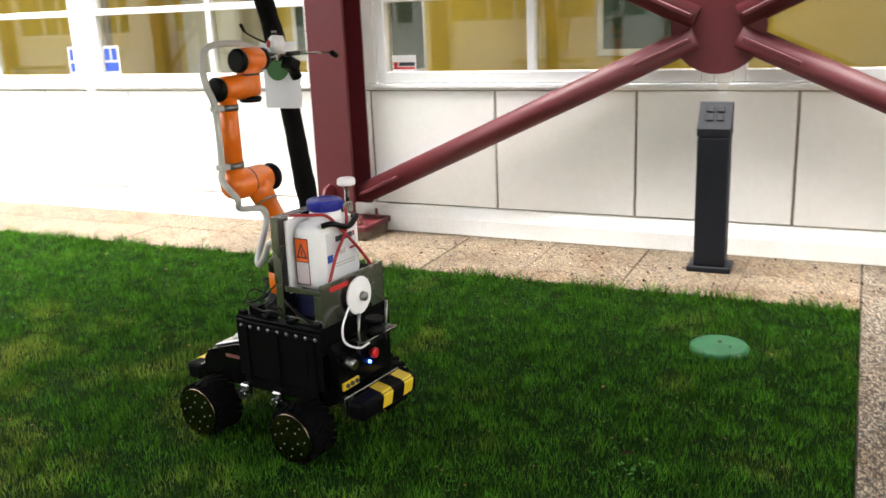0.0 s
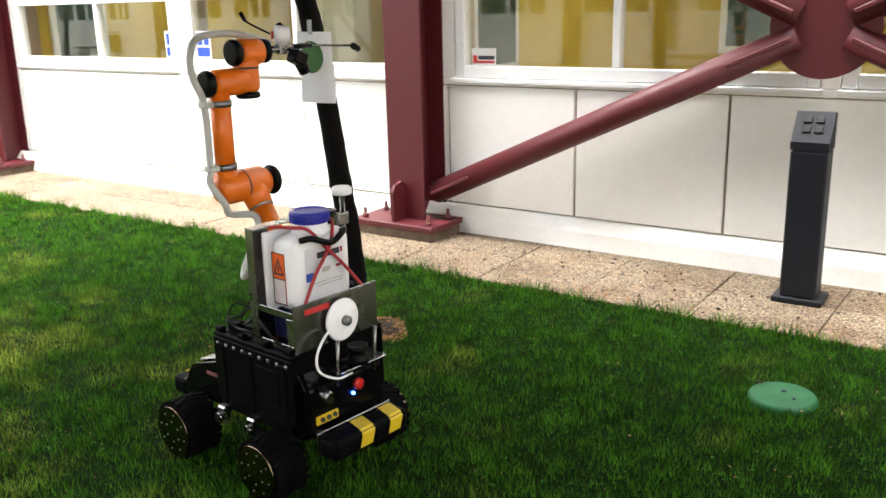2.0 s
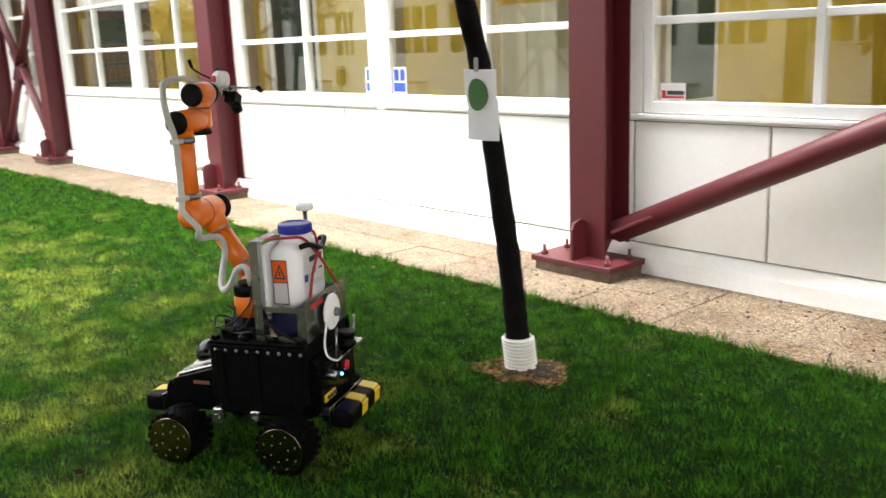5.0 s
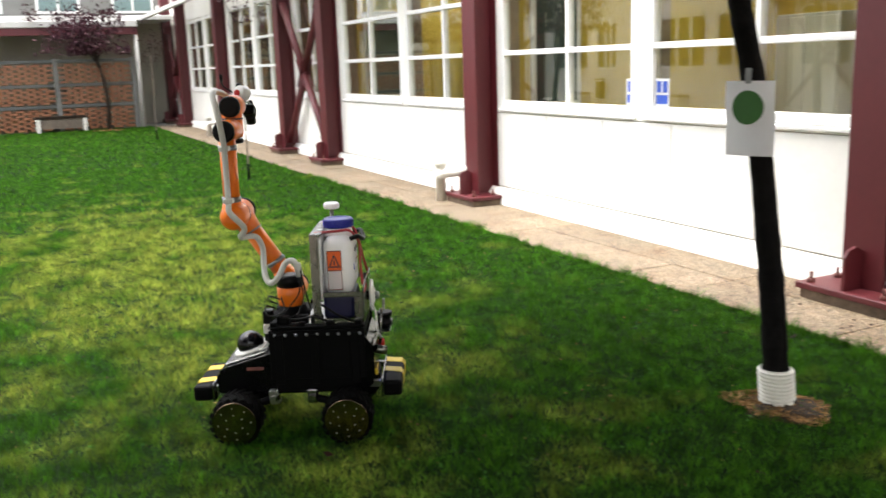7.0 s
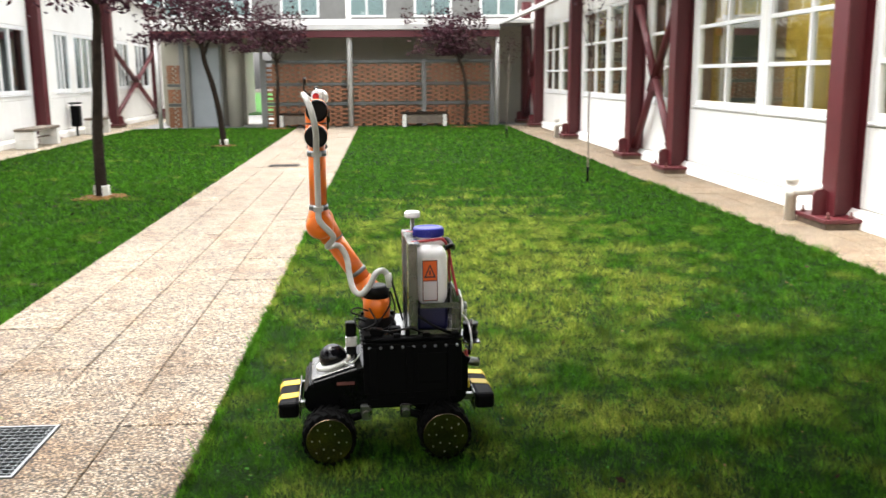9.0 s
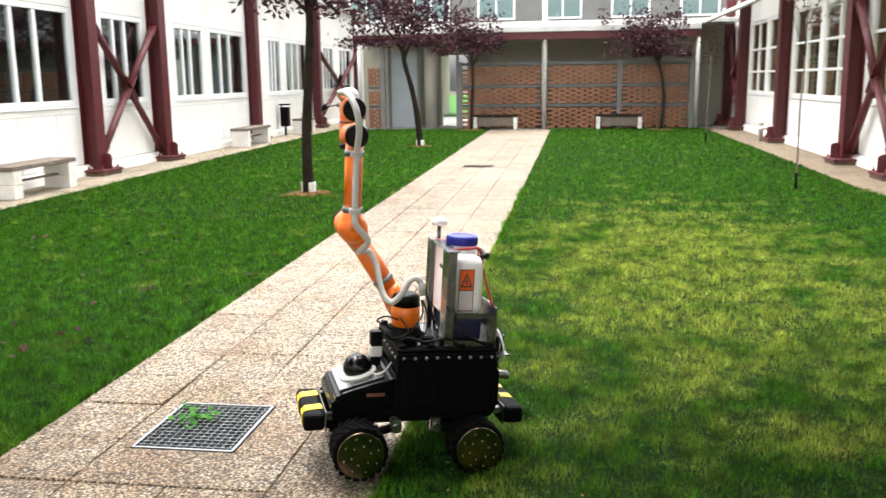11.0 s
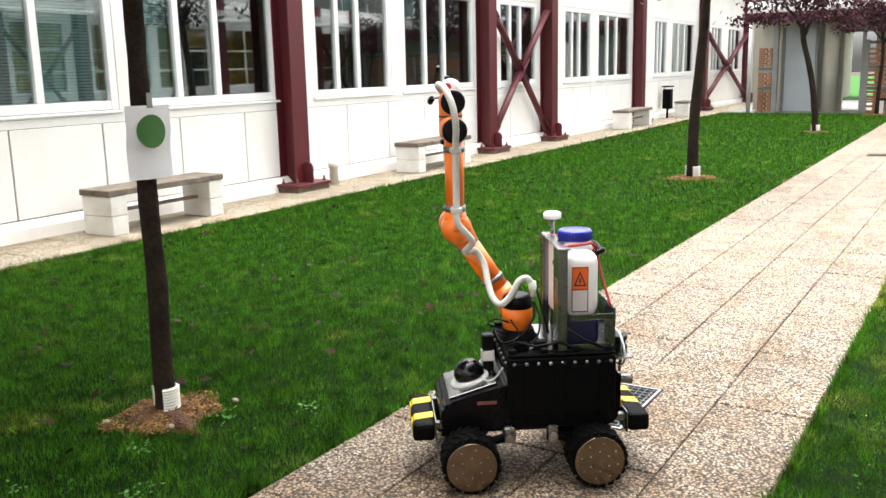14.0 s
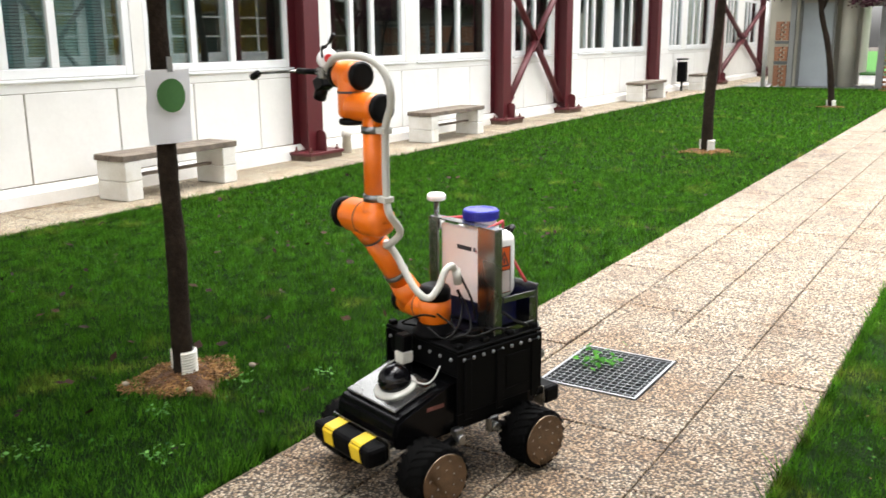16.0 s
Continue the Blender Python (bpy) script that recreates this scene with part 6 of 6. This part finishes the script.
# ---- lawns, litter, paving pieces ----
def blades(rng, n, x0, x1, y0, y1, h, w):
    p = np.stack([rng.uniform(x0, x1, n), rng.uniform(y0, y1, n)], 1)
    keep = np.ones(n, bool)
    for (tx, ty), r in zip(TREES, (0.13, 0.17, 0.22, 0.2, 0.10, 0.08)):
        keep &= np.hypot(p[:, 0] - tx, p[:, 1] - ty) > r * rng.uniform(0.75, 1.2, n)
    keep &= np.hypot(p[:, 0] + 0.5, p[:, 1] - 3.86) > 0.128
    keep &= p[:, 1] > LAWN_S + 0.012 + (p[:, 0] - PIVOT.x) * math.tan(radians(SKEW))
    keep &= (p[:, 1] > 0) | (p[:, 1] < PATH_L - 0.012 + 0.0095 * np.minimum(0.0, p[:, 0] + 3.0))
    p = p[keep]
    n = len(p)
    a = rng.uniform(0, 2 * math.pi, n)
    lean = rng.normal(0, 0.45, (n, 2))
    tuft = np.zeros(n)
    for k in range(9):
        q, f = 0.7 * k, 9.0 + 4.3 * k
        tuft += np.sin((p[:, 0] * math.cos(q) + p[:, 1] * math.sin(q)) * f + 1.7 * k * k)
    hh = h * rng.uniform(0.45, 1.25, n) * np.clip(1 + 0.22 * tuft, 0.45, 1.7)
    ww = w * rng.uniform(0.6, 1.3, n)
    base = np.stack([p[:, 0], p[:, 1], np.full(n, -0.012)], 1)
    side = np.stack([np.cos(a) * ww, np.sin(a) * ww, np.zeros(n)], 1)
    tip = base + np.stack([lean[:, 0] * hh, lean[:, 1] * hh, hh + 0.010], 1)
    return np.stack([base - side, base + side, tip], 1).reshape(-1, 3)


rng = np.random.RandomState(11)
bands = [(-5.0, X_CROSS, 11500, 0.030, 0.0015), (-9.0, -5.0, 5600, 0.031, 0.0026), (-15.0, -9.0, 1900, 0.034, 0.0046), (X_END, -15.0, 620, 0.036, 0.009)]
for y0, y1, lab in ((PATH_R + 0.015, LAWN_N - 0.015, "short green lawn with yellowish patches by the lit wing"), (LAWN_S - 0.4, PATH_L - 0.015, "short dark green lawn by the benches")):
    vs = [blades(rng, int(d * (x1 - x0) * (y1 - y0)), x0, x1, y0, y1, h, w) for x0, x1, d, h, w in bands]
    edge = [blades(rng, 5000, -12, X_CROSS, y - 0.02, y + 0.02, 0.05, 0.003) for y in (y0 + 0.01, y1 - 0.01)]
    tagged(new("grass", soup("grass", np.concatenate(vs + edge), 3, "grass")), lab, "grass", kind="stuff")


def scatter(name, label, category, n, zone, size, material, rise):
    x0, x1, y0, y1 = zone
    c = np.stack([rng.uniform(x0, x1, n), rng.uniform(y0, y1, n), rng.uniform(*rise, n)], 1)
    a = rng.normal(0, 1, (n, 3))
    a[:, 2] *= 0.35
    a *= (size * rng.uniform(0.6, 1.3, n) / np.linalg.norm(a, axis=1))[:, None]
    b = np.cross(a, np.array([0, 0, 1.0]) + rng.normal(0, 0.3, (n, 3))) * 0.6
    tagged(new(name, soup(name, np.stack([c - a, c + b, c + a, c - b], 1).reshape(-1, 3), 4, material)), label, category, kind="stuff")


scatter("fallen_leaves", "dark reddish leaves fallen on the benches' lawn", "leaves", 460, (-12, X_CROSS, LAWN_S + 0.1, PATH_L - 0.1), 0.027, "leafdead", (0.024, 0.042))
scatter("fallen_leaves", "few brown leaves fallen on the lawn", "leaves", 90, (-9, X_CROSS, PATH_R + 0.1, LAWN_N - 0.1), 0.020, "leafdead", (0.02, 0.035))
scatter("clover", "broad clover leaves among the grass", "clover", 3500, (-6, X_CROSS, PATH_R + 0.1, LAWN_N - 0.1), 0.0075, "lush", (0.012, 0.035))
scatter("seed_husks", "pale straw bits and husks on the lawns", "litter", 700, (-6, X_CROSS, PATH_R + 0.1, LAWN_N - 0.1), 0.006, "straw", (0.018, 0.034))
for cx, cy in ((-2.15, -2.12), (-2.5, -2.1), (-2.05, -2.4)):
    solo("pebble", ball(bmesh.new(), (0, 0, 0), 0.016, (1.3, 0.9, 0.6), 8), "stone", "small pale stone beside the tree foot", "stone", group="stones at the tree foot", at=pose(cx, cy, 0.036, 0, 0, cx * 400))
for cx, cy, cn in ((-2.35, -2.02, 26), (-1.95, -2.05, 22), (-1.7, -1.75, 30), (-2.6, -1.75, 24), (-1.45, -2.2, 24), (-1.1, 1.9, 24), (-0.6, 2.6, 22)):
    scatter("clover", "small tuft of pale clover in the lawn", "clover", cn, (cx - 0.07, cx + 0.07, cy - 0.06, cy + 0.06), 0.011, "bright", (0.02, 0.05))
scatter("clover", "broad clover leaves in the benches' lawn", "clover", 3000, (-6, X_CROSS, LAWN_S + 0.1, PATH_L - 0.1), 0.0075, "lush", (0.012, 0.035))
scatter("edge_litter", "rusty straw and leaf litter along the lawn edge", "litter", 700, (-2.2, X_CROSS, LAWN_N - 0.03, LAWN_N + 0.14), 0.0065, "straw", (0.003, 0.014))
scatter("paving_litter", "dry leaf crumbs on the paving by the wall", "litter", 420, (-4, 0.3, LAWN_N + 0.02, WALL_N - 0.12), 0.012, "leafdead", (0.004, 0.008))

slabs("path", "long exposed-aggregate path through the courtyard", X_END, X_CROSS, PATH_L, PATH_R, 67, 4, (-13.5, X_CROSS), skip=over_grate, left=path_left)
slabs("pavement_north", "exposed-aggregate pavement along the yellow-lit wing", X_END, X_CROSS, LAWN_N, WALL_N - 0.004, 45, 2, (-18.0, X_CROSS), stone="old_slab")
mark = set(scene.objects)
slabs("pavement_south", "exposed-aggregate pavement along the benches' wing", -36.0, X_CROSS, WALL_S + 0.004, LAWN_S, 60, 2, (-15.0, X_CROSS), stone="pale_slab")
since(mark)
for ob in SOUTH:
    if ob.parent is None:
        ob.matrix_basis = Matrix.Translation(PIVOT) @ pose(0, 0, 0, 0, 0, SKEW) @ Matrix.Translation(-PIVOT) @ ob.matrix_basis
slabs("cross_path", "exposed-aggregate path across the courtyard's end", X_CROSS + 0.004, 9.0, WALL_S + 0.004, WALL_N - 0.004, 15, 21, (X_CROSS, 2.0))


# ---- what moves ----
ROBOT = [
    (0.0, -1.874, 2.608, 172.4), (1.0, -1.862, 2.592, 173.0), (2.0, -1.860, 2.570, 173.5), (2.5, -1.872, 2.560, 174.6), (3.0, -1.884, 2.556, 177.6),
    (3.5, -2.00, 2.555, 182.5), (4.2, -2.28, 2.52, 194.5), (4.9, -2.58, 2.42, 208.5),
    (5.5, -2.804, 2.299, 221.3), (6.0, -2.996, 2.133, 228.4), (6.5, -3.168, 1.966, 234.8), (7.0, -3.291, 1.789, 244.2), (7.5, -3.370, 1.596, 257.0),
    (8.0, -3.382, 1.348, 263.7), (8.5, -3.400, 1.100, 269.0), (9.3, -3.385, 0.77, 276.0), (10.2, -3.33, 0.46, 283.5),
    (10.55, -3.28, 0.345, 286.0), (10.9, -3.215, 0.205, 291.5), (11.2, -3.135, 0.085, 294.0), (11.5, -3.050, -0.045, 297.0), (12.0, -2.950, -0.292, 303.4), (12.5, -2.813, -0.489, 305.2), (13.0, -2.701, -0.672, 303.0),
    (13.5, -2.652, -0.762, 304.5), (14.0, -2.662, -0.752, 306.1), (14.5, -2.637, -0.776, 318.0), (15.0, -2.602, -0.784, 329.3), (15.5, -2.516, -0.815, 335.8), (16.0, -2.230, -0.922, 342.4),
]


def robot_at(t):
    for (t0, *a), (t1, *b) in zip(ROBOT, ROBOT[1:]):
        if t <= t1:
            f = (t - t0) / (t1 - t0)
            return [p + (q - p) * f for p, q in zip(a, b)]
    return list(ROBOT[-1][1:])


def climb(t):
    """How far the nose rises as the front wheels mount the path."""
    return 4.5 * max(0.0, 1 - abs(t - 10.95) / 0.5)


def motions():
    walk(robot, [(t, pose(x, y, 0.12 * math.sin(radians(climb(t))), 0, -climb(t), yaw)) for t, x, y, yaw in ROBOT])
    walk(target_a, [(t, pose(-2.44, 3.455, 1.385, 0, 0, a)) for t, a in ((0, -2), (5.5, -4), (6.0, 4), (6.6, 14), (7.0, 21), (8.7, 22), (16.0, 10))])
    steps = [i * 0.2 for i in range(81)]
    for w, side in wheels:
        home, turn, rows = w.matrix_basis.translation.copy(), 0.0, []
        last = robot_at(0.0)
        for t in steps:
            x, y, yaw = robot_at(t)
            mid = radians((yaw + last[2]) / 2)
            run = (x - last[0]) * math.cos(mid) + (y - last[1]) * math.sin(mid) - side * 0.231 * radians(yaw - last[2])
            turn += math.degrees(run / 0.103)
            last = (x, y, yaw)
            rows.append((t, Matrix.Translation(home) @ Matrix.Rotation(radians(turn), 4, "Y")))
        walk(w, rows)


motions()
